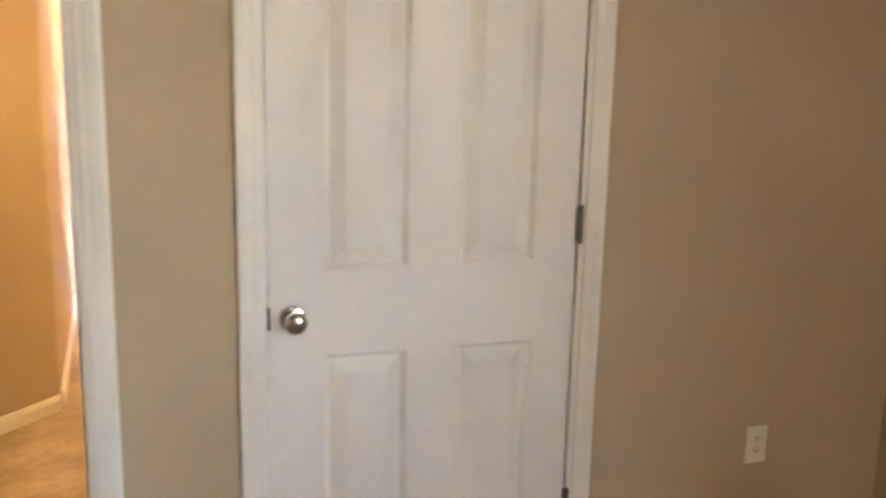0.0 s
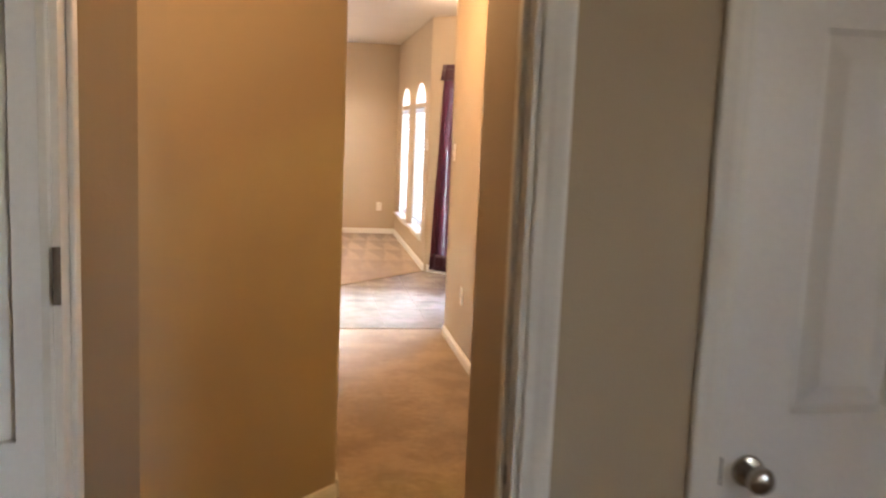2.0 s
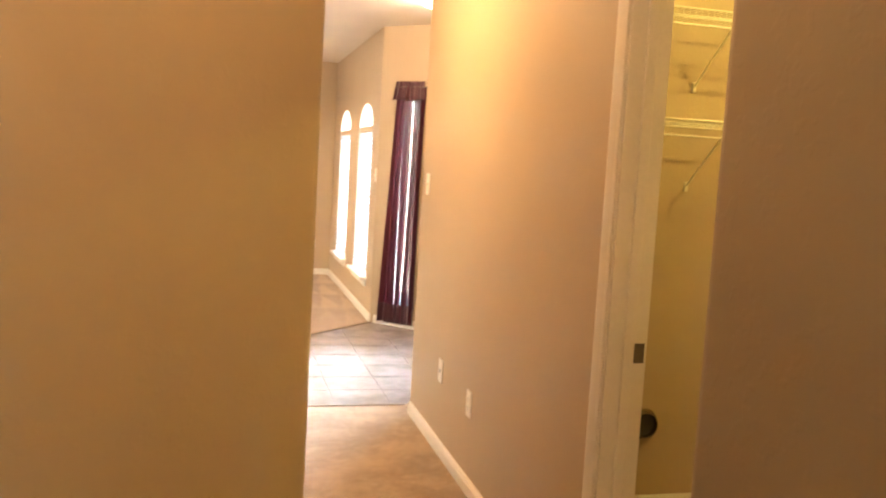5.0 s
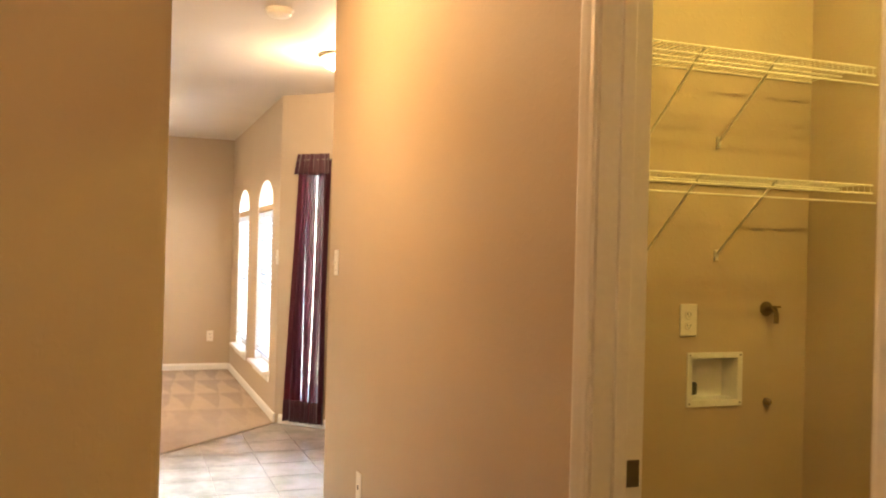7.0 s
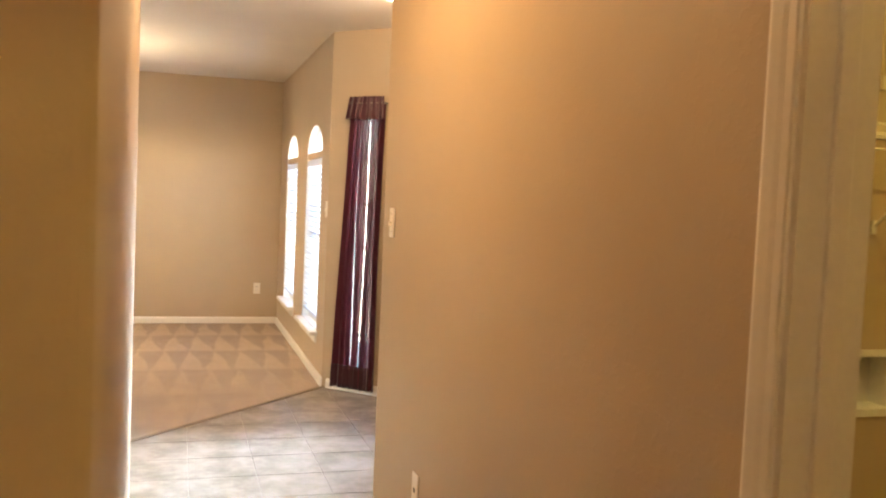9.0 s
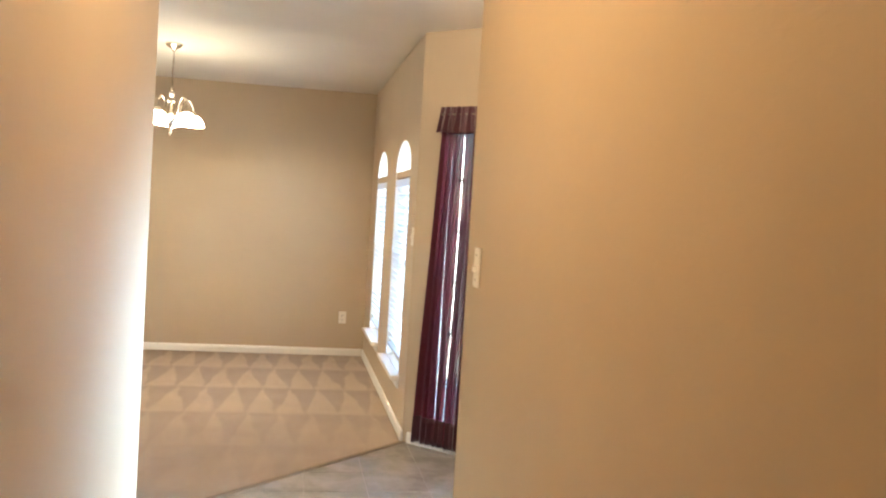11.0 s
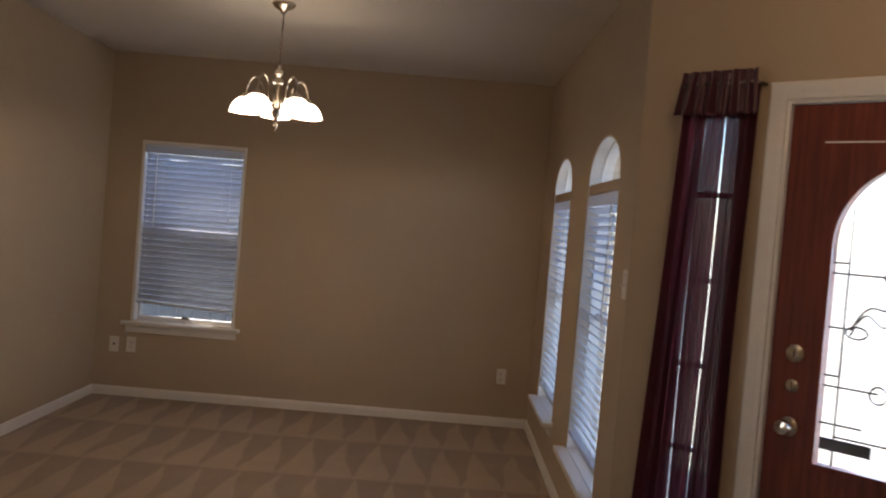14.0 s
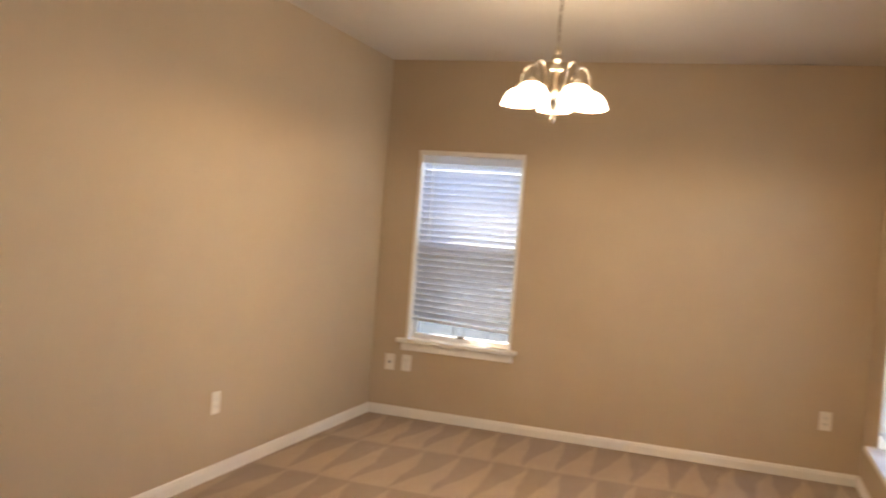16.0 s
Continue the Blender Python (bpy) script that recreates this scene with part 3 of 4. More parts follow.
    part("door_knob", lathe(bmesh.new(), [(0.0, 0.0), (0.032, 0.0), (0.033, 0.006), (0.026, 0.011), (0.012, 0.014), (0.0115, 0.030), (0.020, 0.036), (0.028, 0.046), (0.028, 0.056), (0.022, 0.064), (0.0, 0.067)], (0.07, 0.0, 0.905), 28, "y"), BRASSY, root, "polished nickel round knob", True)
    part("sweep", boxes(((0.0, -0.01, 0.002), (w, 0.004, 0.028)), r=0.001), CAME, root, "dark door sweep")
    return root


front_door()
door_frame("door_frame_entry", diag(0.508), 0.964, 2.025, 0.14, "white moulded frame of the front door", False, (), None, False, 0.062)
part("threshold", boxes(((0.02, -0.13, 0.0), (0.90, 0.012, 0.012)), r=0.003), BRASSY).matrix_world = diag(0.530)
tagged(bpy.data.objects["threshold"], "metal threshold under the front door", "threshold", "", "structure")


def sidelight():
    a, b, c, d = SIDE
    root = thing("window_1", diag(0), "narrow sidelight window behind the curtain", "window", "", "structure")
    part("window_frame", sheet(rect(a, b, c, d), [rect(a + 0.03, b - 0.03, c + 0.04, d - 0.03)], 0.05, -0.012), VINYL, root)
    for k in range(1, 6):
        z = c + (d - c) * k / 6
        part("muntin", boxes(((a + 0.03, -0.048, z - 0.009), (b - 0.03, -0.022, z + 0.009)), r=0.002), VINYL, root)
    for k in range(6):
        z0, z1 = c + (d - c) * k / 6, c + (d - c) * (k + 1) / 6
        pane = part("pane", boxes(((a + 0.03, -0.037, z0 + 0.01), (b - 0.03, -0.033, z1 - 0.01))), PANE, root)
        pane.visible_shadow = False
    part("window_sill", boxes(((a, -0.06, c - 0.012), (b, 0.02, c + 0.002)), r=0.003), TRIM, root)


sidelight()


def curtain():
    """A gathered panel on a thin rod: header, folds that lean outwards below, and a short ruffle over the rod."""
    root = thing("curtain", diag(-0.03), "plum satin sheer curtain gathered on a rod beside the front door", "curtain")
    top, bottom, nu, nv = 2.078, 0.035, 150, 44

    def fold(u, amp, seed):
        return amp * (math.sin(u * 44 + seed) * 0.55 + math.sin(u * 71 + 1.3 * seed) * 0.3 + math.sin(u * 23 + 2.1 * seed) * 0.45)

    def edge(u, v):
        return 0.180 - 0.078 * v ** 0.8 + (0.278 + 0.068 * v ** 0.8) * u

    # Widths of cloth hang side by side; daylight shows in the slits between them.
    slits = ((0.13, 0.0015, 1.0), (0.34, 0.003, 2.3), (0.62, 0.005, 4.1), (0.85, 0.003, 5.2))
    bounds = [(0.0, 0.0, 0.0)] + list(slits) + [(1.0, 0.0, 0.0)]
    for (u0, w0, p0), (u1, w1, p1) in zip(bounds, bounds[1:]):
        bm = bmesh.new()
        grid = []
        n = max(14, int(nu * (u1 - u0)))
        for j in range(nv + 1):
            v = j / nv

            def half(w, p):
                return w * (0.45 + 0.9 * v) * (0.55 + 0.75 * abs(math.sin(3.3 * v + p))) * min(1, v * 9) * min(1, (1 - v) * 14)

            a, b = u0 + half(w0, p0) + 0.02 * v * math.sin(p0), u1 - half(w1, p1) + 0.02 * v * math.sin(p1)
            row = []
            for i in range(n + 1):
                u = a + (b - a) * i / n
                y = 0.040 + fold(u, 0.018 + 0.010 * v, 0.4 + 0.9 * v) + 0.01 * v
                z = top + (bottom - top) * v
                row.append(bm.verts.new((edge(u, v) + 0.006 * math.sin(9 * u + 5 * v), max(0.012, y), z)))
            grid.append(row)
        for a, b in zip(grid, grid[1:]):
            for i in range(n):
                bm.faces.new((a[i], a[i + 1], b[i + 1], b[i]))
        panel = part("panel", bm, PLUM, root, "", True)
        panel.modifiers.new("cloth", "SOLIDIFY").thickness = 0.0016
    bm = bmesh.new()
    grid = []
    for j in range(13):
        v = j / 12
        row = []
        for i in range(nu + 1):
            u = i / nu
            grow = 0.018 * v
            x = 0.174 - grow + (0.290 + 2 * grow) * u
            y = 0.070 + fold(u, 0.010 + 0.012 * v, 2.0) + 0.014 * v
            row.append(bm.verts.new((x, y, 2.124 - 0.160 * v + 0.006 * math.sin(50 * u) * v)))
        grid.append(row)
    for a, b in zip(grid, grid[1:]):
        for i in range(nu):
            bm.faces.new((a[i], a[i + 1], b[i + 1], b[i]))
    ruffle = part("ruffle", bm, PLUMD, root, "darker doubled heading", True)
    ruffle.modifiers.new("cloth", "SOLIDIFY").thickness = 0.003
    bm = bmesh.new()
    grid = []
    for j in range(5):
        z, v = 0.20 - 0.165 * j / 4, 1 - (0.20 - 0.165 * j / 4 - bottom) / (top - bottom)
        row = []
        for i in range(nu + 1):
            u = i / nu
            row.append(bm.verts.new((edge(u, v) + 0.006 * math.sin(9 * u + 5 * v), max(0.012, 0.040 + fold(u, 0.018 + 0.010 * v, 0.4 + 0.9 * v) + 0.01 * v) + 0.004, z)))
        grid.append(row)
    for p, q in zip(grid, grid[1:]):
        for i in range(nu):
            bm.faces.new((p[i], p[i + 1], q[i + 1], q[i]))
    hem = part("hem", bm, PLUMD, root, "darker doubled hem", True)
    hem.modifiers.new("cloth", "SOLIDIFY").thickness = 0.0016
    bm = tube(bmesh.new(), [(0.16, 0.0, 2.078), (0.16, 0.055, 2.078), (0.175, 0.065, 2.078), (0.445, 0.065, 2.078), (0.46, 0.055, 2.078), (0.46, 0.0, 2.078)], 0.007, 8)
    part("rod", bm, BRONZE, root, "thin metal curtain rod", True)


curtain()

# ---- dining windows ----


def slat_mesh(length, tilt):
    bm = bmesh.new()
    prof = [(-0.024, 0.0), (-0.012, 0.0026), (0.0, 0.0034), (0.012, 0.0026), (0.024, 0.0)]
    pts = [(d, h + 0.0014) for d, h in prof] + [(d, h - 0.0014) for d, h in reversed(prof)]
    c, s = math.cos(tilt), math.sin(tilt)
    ends = [[bm.verts.new((u, c * d - s * h, s * d + c * h)) for d, h in pts] for u in (0, length)]
    for k in range(len(pts)):
        j = (k + 1) % len(pts)
        bm.faces.new((ends[0][k], ends[0][j], ends[1][j], ends[1][k]))
    bm.faces.new(ends[0]), bm.faces.new(ends[1])
    bmesh.ops.recalc_face_normals(bm, faces=bm.faces)
    me = bpy.data.meshes.new("slat")
    bm.to_mesh(me)
    bm.free()
    me.materials.append(SLATM)
    return me


def blind(name, m, width, top, bottom, tilt, label, droop=0.0, wand=True):
    """A two-inch venetian blind: head rail, slats, ladder cords, bottom rail and pull cord."""
    root = thing(name, m, label, "blind")
    part("head_rail", boxes(((0.0, -0.028, top - 0.055), (width, 0.030, top)), r=0.003), SLATM, root)
    me = slat_mesh(width - 0.008, tilt)
    step = 0.0435
    count = int((top - 0.075 - bottom - 0.03) / step)
    for k in range(count + 1):
        z = top - 0.078 - k * step
        ob = new("slat", me)
        ob.parent = root
        lean = droop * max(0, k - count + 7) / 7
        ob.matrix_basis = pose(0.004, 0.0, z + (0.5 * lean if droop else 0), random.uniform(-2, 2), math.degrees(lean / width) * 1.0, 0)
    z = top - 0.078 - (count + 0.9) * step
    rail = part("bottom_rail", boxes(((0.004, -0.026, -0.010), (width - 0.004, 0.026, 0.010)), r=0.003), SLATM, root)
    rail.matrix_basis = pose(0, 0, z + 0.5 * droop, 0, math.degrees(droop / width), 0)
    for u in (0.14, width - 0.14):
        for d in (-0.027, 0.027):
            part("ladder_cord", tube(bmesh.new(), [(u, d, z), (u, d, top - 0.05)], 0.0011, 5), SLATM, root)
    if wand:
        part("tilt_wand", tube(bmesh.new(), [(0.09, 0.036, top - 0.05), (0.093, 0.038, top - 0.62)], 0.004, 8), PLATE, root, "clear plastic wand")
        part("pull_cord", tube(bmesh.new(), [(width - 0.08, 0.036, top - 0.05), (width - 0.078, 0.037, top - 0.50)], 0.0016, 6), SLATM, root)
        part("tassel", lathe(bmesh.new(), [(0.0, top - 0.54), (0.007, top - 0.535), (0.004, top - 0.50), (0.0, top - 0.495)], (width - 0.078, 0.037, 0), 10), SLATM, root)
    return root


def far_window():
    a, b, c, d = FAR
    m = mirrored(0, 12.53)
    root = thing("window_2", m, "white single-hung window with wooden sill", "window", "", "structure")
    mid = 1.26
    part("window_frame", sheet(rect(a, b, c, d), [rect(a + 0.035, b - 0.035, c + 0.035, mid - 0.034), rect(a + 0.035, b - 0.035, mid + 0.034, d - 0.035)], 0.05, -0.085), VINYL, root)
    for lo, hi in ((c + 0.035, mid - 0.034), (mid + 0.034, d - 0.035)):
        pane = part("pane", boxes(((a + 0.03, -0.115, lo - 0.004), (b - 0.03, -0.111, hi + 0.004))), PANE, root)
        pane.visible_shadow = False
    part("insect_screen", boxes(((a + 0.036, -0.125, c + 0.036), (b - 0.036, -0.1235, mid - 0.035))), SCREEN, root, "grey insect screen")
    part("sash_lock", boxes((((a + b) / 2 - 0.03, -0.084, c + 0.032), ((a + b) / 2 + 0.03, -0.062, c + 0.052)), r=0.004), BRONZE, root)
    part("window_sill", boxes(((a - 0.062, -0.08, c - 0.028), (b + 0.045, 0.045, c)), r=0.006), TRIM, root)
    part("apron", boxes(((a - 0.03, 0.0, c - 0.085), (b + 0.02, 0.014, c - 0.029)), r=0.004), TRIM, root)
    for lo, hi in ((a, a + 0.022), (b - 0.022, b)):
        part("return", boxes(((lo, -0.082, c), (hi, 0.008, d)), r=0.003), TRIM, root)
    part("head", boxes(((a, -0.082, d - 0.02), (b, 0.012, d + 0.012)), r=0.003), TRIM, root)
    blind("venetian_blind", m @ Matrix.Translation((a + 0.026, -0.032, 0)), b - a - 0.052, d - 0.024, c + 0.125, radians(51), "white two-inch blind lowered with a crooked bottom rail", 0.030)


far_window()


def arch_window(name, a, b, blind_bottom):
    m = wall_frame(1.95, 0, -1, 0)
    root = thing(name, m, "tall arch-topped window with white sill", "window", "", "structure")
    outer = arched(a, b, 0.36, 1.77, 0.215)
    low, fan = rect(a + 0.03, b - 0.03, 0.395, 1.705), arched(a + 0.016, b - 0.016, 1.770, 1.778, 0.192)
    part("window_frame", sheet(outer, [low, fan], 0.06, -0.062), VINYL, root)
    # White lining added over the tan reveal; its whiteness stands in for daylight there.
    liner = arched(a + 0.009, b - 0.009, 0.366, 1.77, 0.206)
    part("bright_reveal", sheet(arched(a, b, 0.363, 1.77, 0.215), [liner], 0.058, -0.003), TRIM, root)
    part("transom_bar", boxes(((a + 0.009, -0.060, 1.713), (b - 0.009, -0.006, 1.762)), r=0.004), PAINT, root, "tan painted bar under the arch")
    pane = part("pane", boxes(((a + 0.025, -0.122, 0.39), (b - 0.025, -0.118, 1.71))), PANE, root)
    arch = part("arch_pane", sheet(arched(a + 0.013, b - 0.013, 1.767, 1.778, 0.195), (), 0.004, -0.075), PANE, root)
    pane.visible_shadow = arch.visible_shadow = False
    bar = bmesh.new()
    box(bar, (a + 0.03, -0.118, 1.06), (b - 0.03, -0.092, 1.095), 0.003)
    part("meeting_rail", bar, VINYL, root)
    part("muntin", tube(bmesh.new(), [((a + b) / 2, -0.105, 1.775), ((a + b) / 2, -0.105, 1.96)], 0.008, 6), VINYL, root)
    part("window_sill", boxes(((a - 0.055, -0.09, 0.333), (b + 0.055, 0.062, 0.362)), r=0.006), TRIM, root)
    part("apron", boxes(((a - 0.03, 0.0, 0.272), (b + 0.03, 0.014, 0.332)), r=0.004), TRIM, root)
    blind("venetian_blind", m @ Matrix.Translation((a + 0.013, -0.031, 0)), b - a - 0.026, 1.704, blind_bottom, radians(28), "white two-inch blind with open slats in the arched window")


arch_window("window_3", *ARCH[0], 0.44)
arch_window("window_4", *ARCH[1], 0.44)

# ---- chandelier ----


def chandelier():
    root = thing("chandelier", Matrix.Translation((0.26, 10.61, -0.015)), "lit nickel chandelier with five frosted glass shades", "chandelier")
    part("canopy", lathe(bmesh.new(), [(0.0, H + 0.015), (0.062, H + 0.014), (0.064, H + 0.007), (0.052, H - 0.010), (0.018, H - 0.028), (0.010, H - 0.045), (0.0, H - 0.046)], n=28), BRASSY, root, "", True)
    chain = bmesh.new()
    z, k = H - 0.04, 0
    while z > 2.30:
        c = (0.006, 0) if k % 2 else (0, 0.006)
        ring = [(c[0] * math.cos(a), c[1] * math.cos(a), z - 0.014 + 0.015 * math.sin(a)) for a in [2 * math.pi * j / 10 for j in range(11)]]
        tube(chain, ring, 0.0021, 5)
        z, k = z - 0.0235, k + 1
    part("chain", chain, BRASSY, root, "", True)
    part("cord", tube(bmesh.new(), [(0.004 * math.sin(9 * v), 0.004 * math.cos(7 * v), H - 0.03 - 0.34 * v) for v in [j / 16 for j in range(17)]], 0.0028, 6), STRIP, root, "", True)
    part("column", lathe(bmesh.new(), [(0.0, 2.300), (0.010, 2.298), (0.014, 2.285), (0.009, 2.268), (0.020, 2.258), (0.024, 2.240), (0.014, 2.222), (0.030, 2.205), (0.034, 2.192), (0.026, 2.183), (0.024, 2.06), (0.032, 2.050), (0.026, 2.035), (0.012, 2.000), (0.008, 1.975), (0.014, 1.966), (0.013, 1.955), (0.0, 1.935)], n=24), BRASSY, root, "", True)
    for k in range(5):
        a = 2 * math.pi * k / 5 + 1.77
        c, s = math.cos(a), math.sin(a)
        path = []
        for j in range(25):
            v = j / 24
            if v < 0.35:
                q = v / 0.35
                r, z = 0.028 + 0.045 * q, 2.075 + 0.02 * q - 0.030 * math.sin(math.pi * q)
            else:
                q = (v - 0.35) / 0.65
                r, z = 0.1235 - 0.0505 * math.cos(math.pi * q), 2.095 + 0.02 * q + 0.112 * math.sin(math.pi * q)
            path.append((r * c, r * s, z))
        arm = part("arm", tube(bmesh.new(), path, 0.0055, 8), BRASSY, root, "", True)
        at = (0.174 * c, 0.174 * s, 0)
        part("holder", lathe(bmesh.new(), [(0.0, 2.132), (0.012, 2.130), (0.026, 2.112), (0.028, 2.103), (0.0, 2.102)], at, 18), BRASSY, arm, "", True)
        outer = [(0.022, 2.108), (0.038, 2.102), (0.056, 2.087), (0.070, 2.065), (0.077, 2.046), (0.083, 2.026)]
        inner = [(r - 0.004, z - 0.001) for r, z in reversed(outer)]
        bm = bmesh.new()
        n = 30
        rings = [[bm.verts.new((at[0] + r * (1 + 0.06 * math.cos(6 * 2 * math.pi * i / n) * (2.112 - z) / 0.1) * math.cos(2 * math.pi * i / n), at[1] + r * (1 + 0.06 * math.cos(6 * 2 * math.pi * i / n) * (2.112 - z) / 0.1) * math.sin(2 * math.pi * i / n), z)) for i in range(n)] for r, z in outer + inner]
        for p, q in zip(rings, rings[1:]):
            for i in range(n):
                bm.faces.new((p[i], p[(i + 1) % n], q[(i + 1) % n], q[i]))
        shade = part("shade", bm, SHADE, root, "glowing frosted bell glass", True)
        part("rim", tube(bmesh.new(), [(at[0] + 0.0825 * (1 + 0.06 * math.cos(12 * math.pi * i / n) * 0.86) * math.cos(2 * math.pi * i / n), at[1] + 0.0825 * (1 + 0.06 * math.cos(12 * math.pi * i / n) * 0.86) * math.sin(2 * math.pi * i / n), 2.0245) for i in range(n + 1)], 0.0022, 5), BRASSY, shade, "thin metal rim", True)
        part("bulb", lathe(bmesh.new(), [(0.0, 2.100), (0.013, 2.095), (0.014, 2.080), (0.026, 2.060), (0.028, 2.045), (0.020, 2.038), (0.0, 2.032)], at, 16), BULBM, shade, "", True)
        lamp("chandelier_bulb", "POINT", (0.26 + at[0], 10.61 + at[1], 2.012), 0.50, BULB, 0.012)


chandelier()

# ---- plain backdrop added outside the dining window; its blue stands in for skylight ----
backdrop = bmesh.new()
for k in range(30):
    box(backdrop, (-3.0 + 0.15 * k, 13.45 + 0.008 * (k % 2), -0.21), (-3.0 + 0.15 * k + 0.145, 13.48, 1.86 + 0.01 * (k % 3)), 0.003, 1)
setting("backdrop_boards", backdrop, BACKBLUE, "added blue-grey boards standing in for the bluish daylight behind the dining window", "backdrop")

# ---- plates, detector, laundry ----


def plate(kind, m, label, group=""):
    root = thing("wall_outlet" if kind != "switch" else "light_switch", m, label, "outlet" if kind != "switch" else "switch", group)
    part("cover", boxes(((-0.036, 0.0005, -0.0585), (0.036, 0.0065, 0.0585)), r=0.0028), PLATE, root)
    if kind == "outlet":
        for z in (-0.020, 0.020):
            socket = part("socket", lathe(bmesh.new(), [(0.0, 0.0085), (0.0155, 0.0085), (0.017, 0.0065), (0.017, 0.005)], (0, 0, z), 18, "y"), PLATE, root)
            # No holes are cut; dark inlays stand in for the shade inside the slots.
            part("slots", boxes(((-0.008, 0.0075, z - 0.002), (-0.005, 0.0089, z + 0.007)), ((0.005, 0.0075, z - 0.002), (0.008, 0.0089, z + 0.006)), ((-0.002, 0.0075, z - 0.010), (0.002, 0.0089, z - 0.006))), SLOT, socket, "slots, their inner shade as dark inlay")
    elif kind == "switch":
        part("toggle", boxes(((-0.005, 0.006, -0.012), (0.005, 0.018, 0.004)), r=0.0015), PLATE, root)
        for z in (-0.036, 0.036):
            part("screw", boxes(((-0.003, 0.006, z - 0.003), (0.003, 0.0075, z + 0.003)), r=0.001), NICKEL, root)
    else:
        part("jack", boxes(((-0.008, 0.006, -0.008), (0.008, 0.0085, 0.008)), r=0.001), SLOT, root)
    return root


OUT = "ivory duplex wall outlet low on the wall"
plate("outlet", mirrored(2.92, 1.855) @ Matrix.Translation((0, 0, 0.378)), "ivory wall outlet in the bedroom", "outlets")
plate("outlet", wall_frame(1.72, 5.335, -1, 0, 0.39), OUT, "outlets")
plate("jack", wall_frame(1.72, 5.86, -1, 0, 0.41), "ivory cable jack plate low on the hall wall", "outlets")
plate("switch", wall_frame(1.72, 6.36, -1, 0, 1.325), "ivory toggle light switch at the end of the hall", "switches")
plate("switch", wall_frame(1.95, 9.398, -1, 0, 1.315), "ivory light switch between window and curtain", "switches")
plate("outlet", mirrored(1.73, 12.53) @ Matrix.Translation((0, 0, 0.38)), "ivory wall outlet near the dining room corner", "outlets")
plate("jack", mirrored(-1.225, 12.53) @ Matrix.Translation((0, 0, 0.39)), "tan jack plate below the dining window", "outlets")
plate("outlet", mirrored(-1.095, 12.53) @ Matrix.Translation((0, 0, 0.395)), "ivory wall outlet below the dining window", "outlets")
plate("outlet", wall_frame(-1.375, 10.5, 1, 0, 0.40), "ivory wall outlet on the long dining wall", "outlets")
plate("outlet", mirrored(2.695, 5.02) @ Matrix.Translation((0, 0, 1.163)), "ivory outlet above the washer box", "outlets")


def smoke_detector():
    root = thing("smoke_detector", Matrix.Translation((1.5, 6.85, 0)), "round white smoke detector on the ceiling", "detector")
    part("base", lathe(bmesh.new(), [(0.0, H), (0.070, H), (0.070, H - 0.012), (0.066, H - 0.016), (0.0, H - 0.016)], n=28), PLATE, root)
    part("cover", lathe(bmesh.new(), [(0.062, H - 0.016), (0.060, H - 0.030), (0.048, H - 0.040), (0.0, H - 0.042)], n=28), PLATE, root, "", True)


def ceiling_lamp(x, y):
    root = thing("ceiling_lamp", Matrix.Translation((x, y, 0)), "flush round ceiling lamp with frosted glass dome", "ceiling lamp", "ceiling lamps")
    part("pan", lathe(bmesh.new(), [(0.0, H), (0.13, H), (0.135, H - 0.012), (0.12, H - 0.022), (0.0, H - 0.023)], n=30), BRASSY, root, "", True)
    dome = part("dome", lathe(bmesh.new(), [(0.118, H - 0.023), (0.112, H - 0.05), (0.09, H - 0.078), (0.05, H - 0.094), (0.0, H - 0.10)], n=30), DOME, root, "lit frosted glass dome", True)
    dome.visible_shadow = False


DOME = glowing("lit dome glass", (1.0, 0.78, 0.5), 0.3)
smoke_detector()
for x, y in ((2.03, 7.74), (1.02, 5.60), (0.92, 2.62), (2.70, 4.05)):
    ceiling_lamp(x, y)


def wire_shelf(z, label):
    root = thing("wire_shelf", Matrix.Translation((0, 0, z)), label, "shelf", "laundry shelves")
    x0, x1, y0, y1 = 1.846, 3.224, 4.715, 5.014
    for y, dz in ((y0, 0.0), (y0, -0.028), (y1, 0.0), ((y0 + y1) / 2, -0.004)):
        part("rail", tube(bmesh.new(), [(x0, y, dz), (x1, y, dz)], 0.0032, 6), WIRE, root, "", True)
    n = 54
    first = part("wire", tube(bmesh.new(), [(0, y1, 0.003), (0, y0, 0.003), (0, y0 - 0.003, -0.028)], 0.0015, 5), WIRE, root)
    first.location.x = x0 + 0.012
    for k in range(1, n):
        ob = new("wire", first.data)
        ob.parent = root
        ob.location.x = x0 + 0.012 + (x1 - x0 - 0.024) * k / (n - 1)
    part("hang_rod", tube(bmesh.new(), [(x0, y0 - 0.012, -0.062), (x1, y0 - 0.012, -0.062)], 0.0032, 6), WIRE, root)
    for x in (2.505, 2.805):
        brace = part("brace", tube(bmesh.new(), [(x, y1 - 0.002, -0.250), (x, y1 - 0.012, -0.245), (x + 0.01, y0 + 0.02, -0.012), (x + 0.01, y0, 0.0)], 0.0045, 6), WIRE, root, "painted steel brace", True)
        part("clip", boxes(((x - 0.008, y1 - 0.006, -0.275), (x + 0.008, y1 + 0.004, -0.235)), r=0.002), WIRE, brace)


wire_shelf(2.065, "upper white wire shelf over the washer place")
wire_shelf(1.655, "lower white wire shelf with hanging rail")


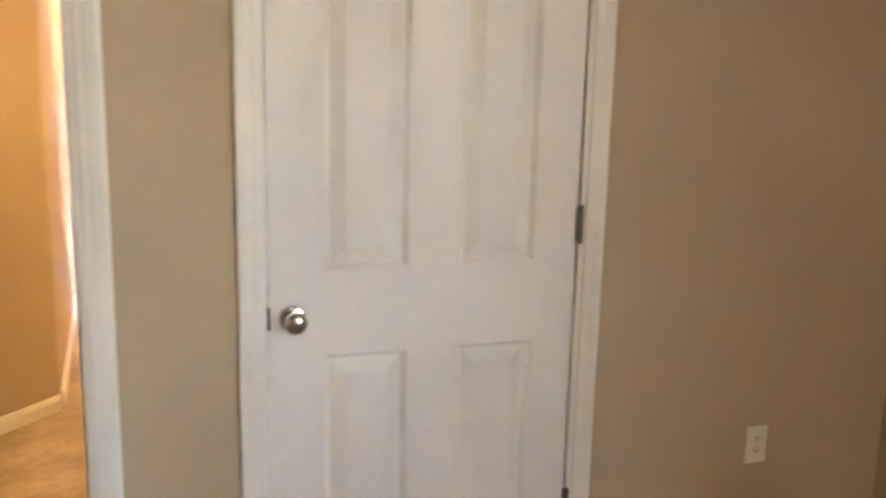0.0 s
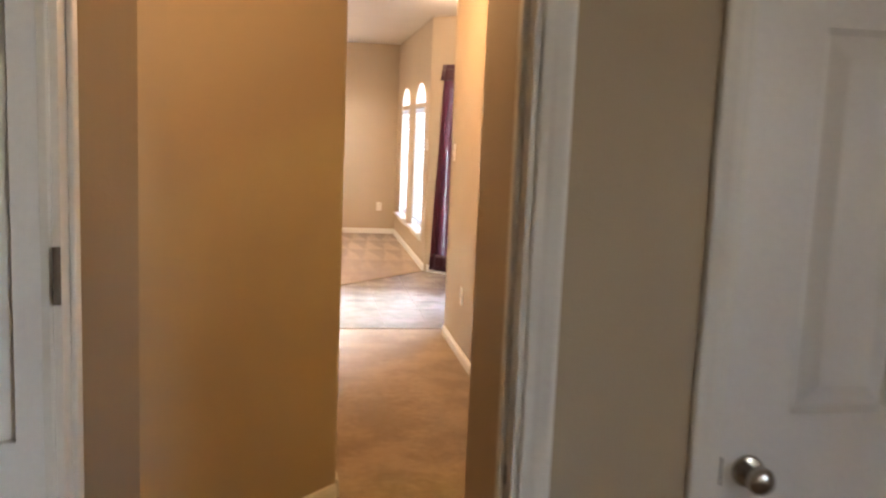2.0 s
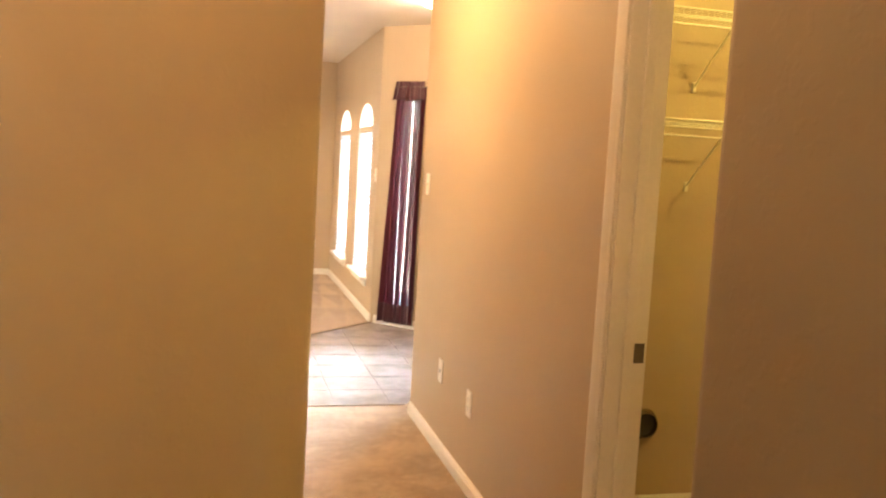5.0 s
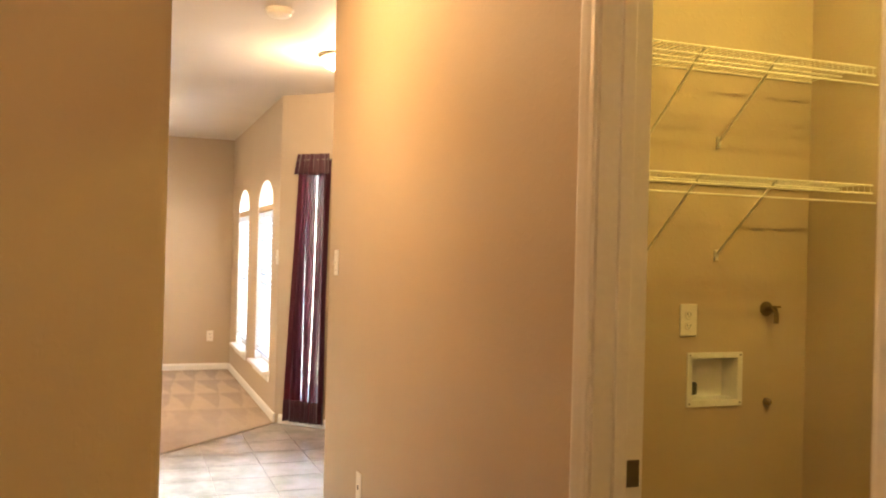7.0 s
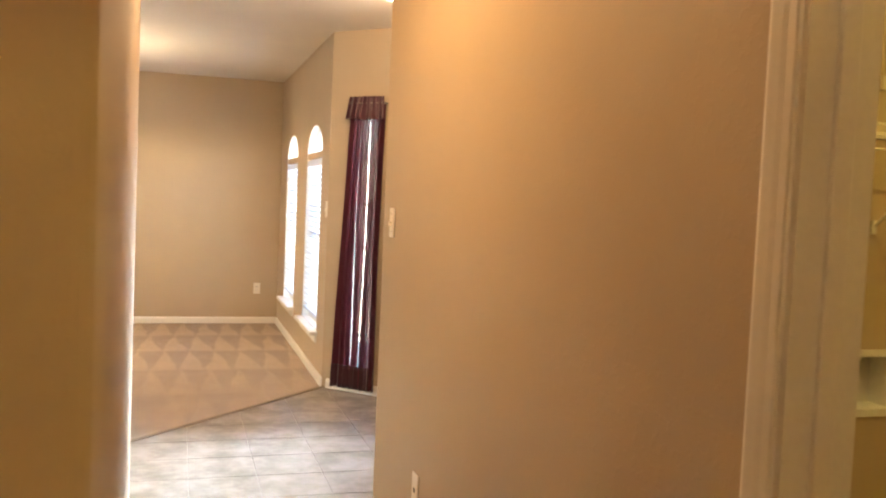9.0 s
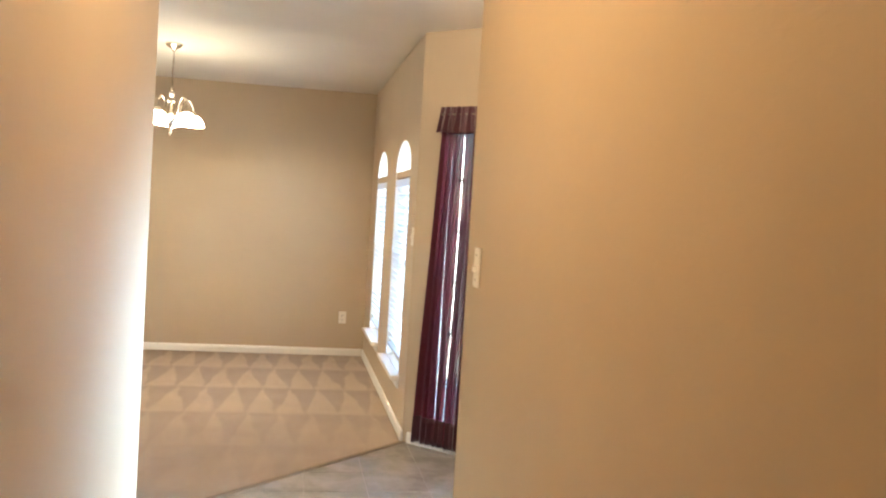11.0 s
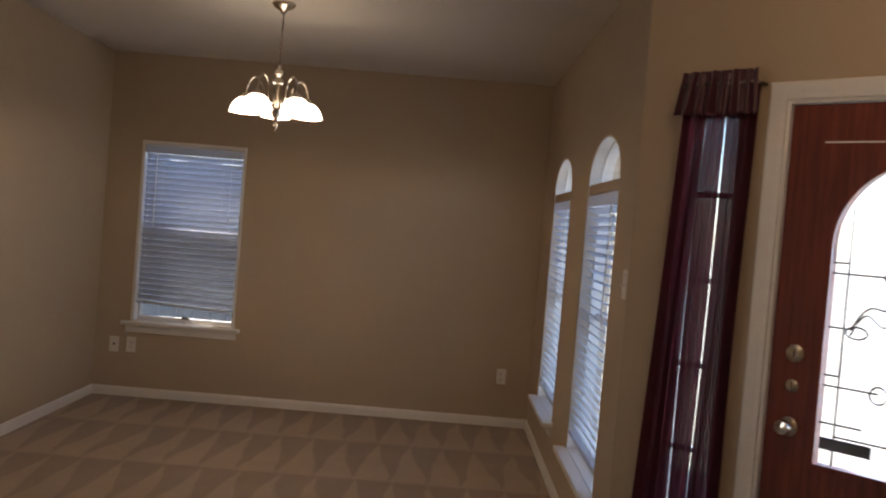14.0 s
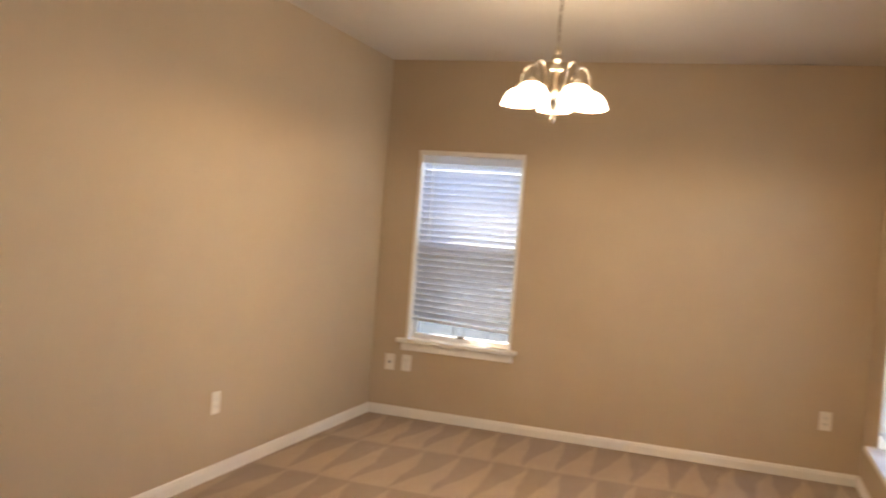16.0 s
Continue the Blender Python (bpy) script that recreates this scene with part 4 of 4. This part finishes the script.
def washer_box():
    root = thing("washer_box", mirrored(2.815, 5.02), "white recessed washer hook-up box", "outlet box")
    part("flange", sheet(rect(-0.120, 0.120, 0.850, 1.046), [rect(-0.100, 0.100, 0.872, 1.026)], 0.006, 0.007), BOXW, root)
    part("back", boxes(((-0.101, -0.088, 0.871), (0.101, -0.084, 1.027))), BOXW, root)
    for lo, hi in (((-0.102, -0.084, 0.871), (-0.099, 0.002, 1.027)), ((0.099, -0.084, 0.871), (0.102, 0.002, 1.027)), ((-0.099, -0.084, 0.870), (0.099, 0.002, 0.873)), ((-0.099, -0.084, 1.025), (0.099, 0.002, 1.028))):
        part("side", boxes((lo, hi)), BOXW, root)
    valve = lathe(bmesh.new(), [(0.0, 0.0), (0.010, 0.0), (0.010, 0.03), (0.016, 0.032), (0.016, 0.044), (0.0, 0.045)], (-0.072, -0.075, 0.912), 12, "y")
    box(valve, (-0.090, -0.070, 0.890), (-0.074, -0.030, 1.005), 0.004)
    box(valve, (-0.084, -0.045, 0.888), (-0.056, -0.018, 0.935), 0.008)
    part("valve", valve, SLOT, root, "dark supply valve", True)
    for x in (-0.110, 0.110):
        for z in (0.861, 1.036):
            part("screw", lathe(bmesh.new(), [(0.0, 0.0092), (0.003, 0.009), (0.004, 0.007)], (x, 0, z), 8, "y"), BRONZE, root)


washer_box()


def dryer_vent():
    root = thing("dryer_vent", mirrored(2.40, 5.02) @ Matrix.Translation((0, 0, 0.385)), "round dryer vent pipe opening in the laundry wall", "vent")
    part("collar", lathe(bmesh.new(), [(0.066, 0.001), (0.066, 0.004), (0.056, 0.006), (0.055, 0.03), (0.052, 0.03), (0.052, 0.001)], n=28, axis="y"), NICKEL, root, "", True)
    # Flat dark disc on the unbroken wall stands in for shade inside the pipe.
    part("throat_shade_disc", lathe(bmesh.new(), [(0.0, 0.0012), (0.0515, 0.0012), (0.0515, 0.003)], n=28, axis="y"), SLOT, root)


def gas_valve():
    root = thing("gas_valve", mirrored(3.04, 5.02) @ Matrix.Translation((0, 0, 1.205)), "tarnished brass hose bib stub on the laundry wall", "valve")
    part("escutcheon", lathe(bmesh.new(), [(0.0, 0.001), (0.028, 0.001), (0.026, 0.006), (0.012, 0.010), (0.011, 0.05), (0.0, 0.051)], n=20, axis="y"), COPPER, root, "", True)
    part("spout", tube(bmesh.new(), [(0, 0.045, 0.0), (0.0, 0.055, -0.015), (-0.004, 0.06, -0.05)], 0.010, 10), COPPER, root, "", True)
    part("handle", boxes(((-0.022, 0.046, 0.006), (0.026, 0.052, 0.014)), r=0.002), COPPER, root)


def pipe_stub():
    root = thing("pipe_stub", mirrored(3.05, 5.02) @ Matrix.Translation((0, 0, 0.86)), "small capped pipe stub on the laundry wall", "pipe")
    part("cap", lathe(bmesh.new(), [(0.0, 0.0), (0.014, 0.0), (0.013, 0.018), (0.006, 0.026), (0.0, 0.027)], n=14, axis="y"), COPPER, root, "", True)


dryer_vent()
gas_valve()
pipe_stub()

# ---- entry tiles ----


def clipped(poly, edges):
    for (ax, ay), (bx, by) in edges:
        out = []
        for k, p in enumerate(poly):
            q = poly[(k + 1) % len(poly)]
            dp = (bx - ax) * (p[1] - ay) - (by - ay) * (p[0] - ax)
            dq = (bx - ax) * (q[1] - ay) - (by - ay) * (q[0] - ax)
            if dp >= 0:
                out.append(p)
            if dp * dq < 0:
                f = dp / (dp - dq)
                out.append((p[0] + f * (q[0] - p[0]), p[1] + f * (q[1] - p[1])))
        poly = out
        if len(poly) < 3:
            return []
    return poly


def tile_mesh(poly):
    bm = bmesh.new()
    cx, cy = sum(p[0] for p in poly) / len(poly), sum(p[1] for p in poly) / len(poly)
    rings = [[bm.verts.new((x + (cx - x) * k, y + (cy - y) * k, z)) for x, y in poly] for k, z in ((0, -0.012), (0, -0.0008), (0.004, 0.0))]
    for p, q in zip(rings, rings[1:]):
        for k in range(len(poly)):
            bm.faces.new((p[k], p[(k + 1) % len(poly)], q[(k + 1) % len(poly)], q[k]))
    bm.faces.new(rings[-1])
    return bm


edges = list(zip(entry_outline, entry_outline[1:] + entry_outline[:1]))
size, joint = 0.33, 0.004
for i in range(-2, 13):
    for j in range(0, 9):
        x, y = -0.665 + i * size, 6.706 + j * size
        poly = clipped([(x, y), (x + size - joint, y), (x + size - joint, y + size - joint), (x, y + size - joint)], edges)
        if len(poly) > 2:
            area = abs(sum(a[0] * b[1] - b[0] * a[1] for a, b in zip(poly, poly[1:] + poly[:1]))) / 2
            if area > 0.002:
                part("tile", tile_mesh(poly), TILE, entry_floor)

# ---- plain unseen windows, added to close bedroom and living room and admit daylight ----


def plain_window(name, m, a, b, c, d, label):
    root = thing(name, m, label, "window", "", "structure")
    mid = (a + b) / 2
    part("window_frame", sheet(rect(a, b, c, d), [rect(a + 0.04, mid - 0.02, c + 0.04, d - 0.04), rect(mid + 0.02, b - 0.04, c + 0.04, d - 0.04)], 0.05, -0.08), VINYL, root)
    for lo, hi in ((a + 0.035, mid - 0.015), (mid + 0.015, b - 0.035)):
        part("pane", boxes(((lo, -0.107, c + 0.035), (hi, -0.103, d - 0.035))), PANE, root).visible_shadow = False


plain_window("window_5", wall_frame(3.40, -3.0, -1, 0), 0.12, 1.62, 0.85, 2.15, "plain white bedroom window, unseen, added for daylight")
plain_window("window_6", wall_frame(-5.0, 0, 1, 0), -5.20, -4.35, 0.08, 2.35, "tall white living room window, unseen, added for daylight")
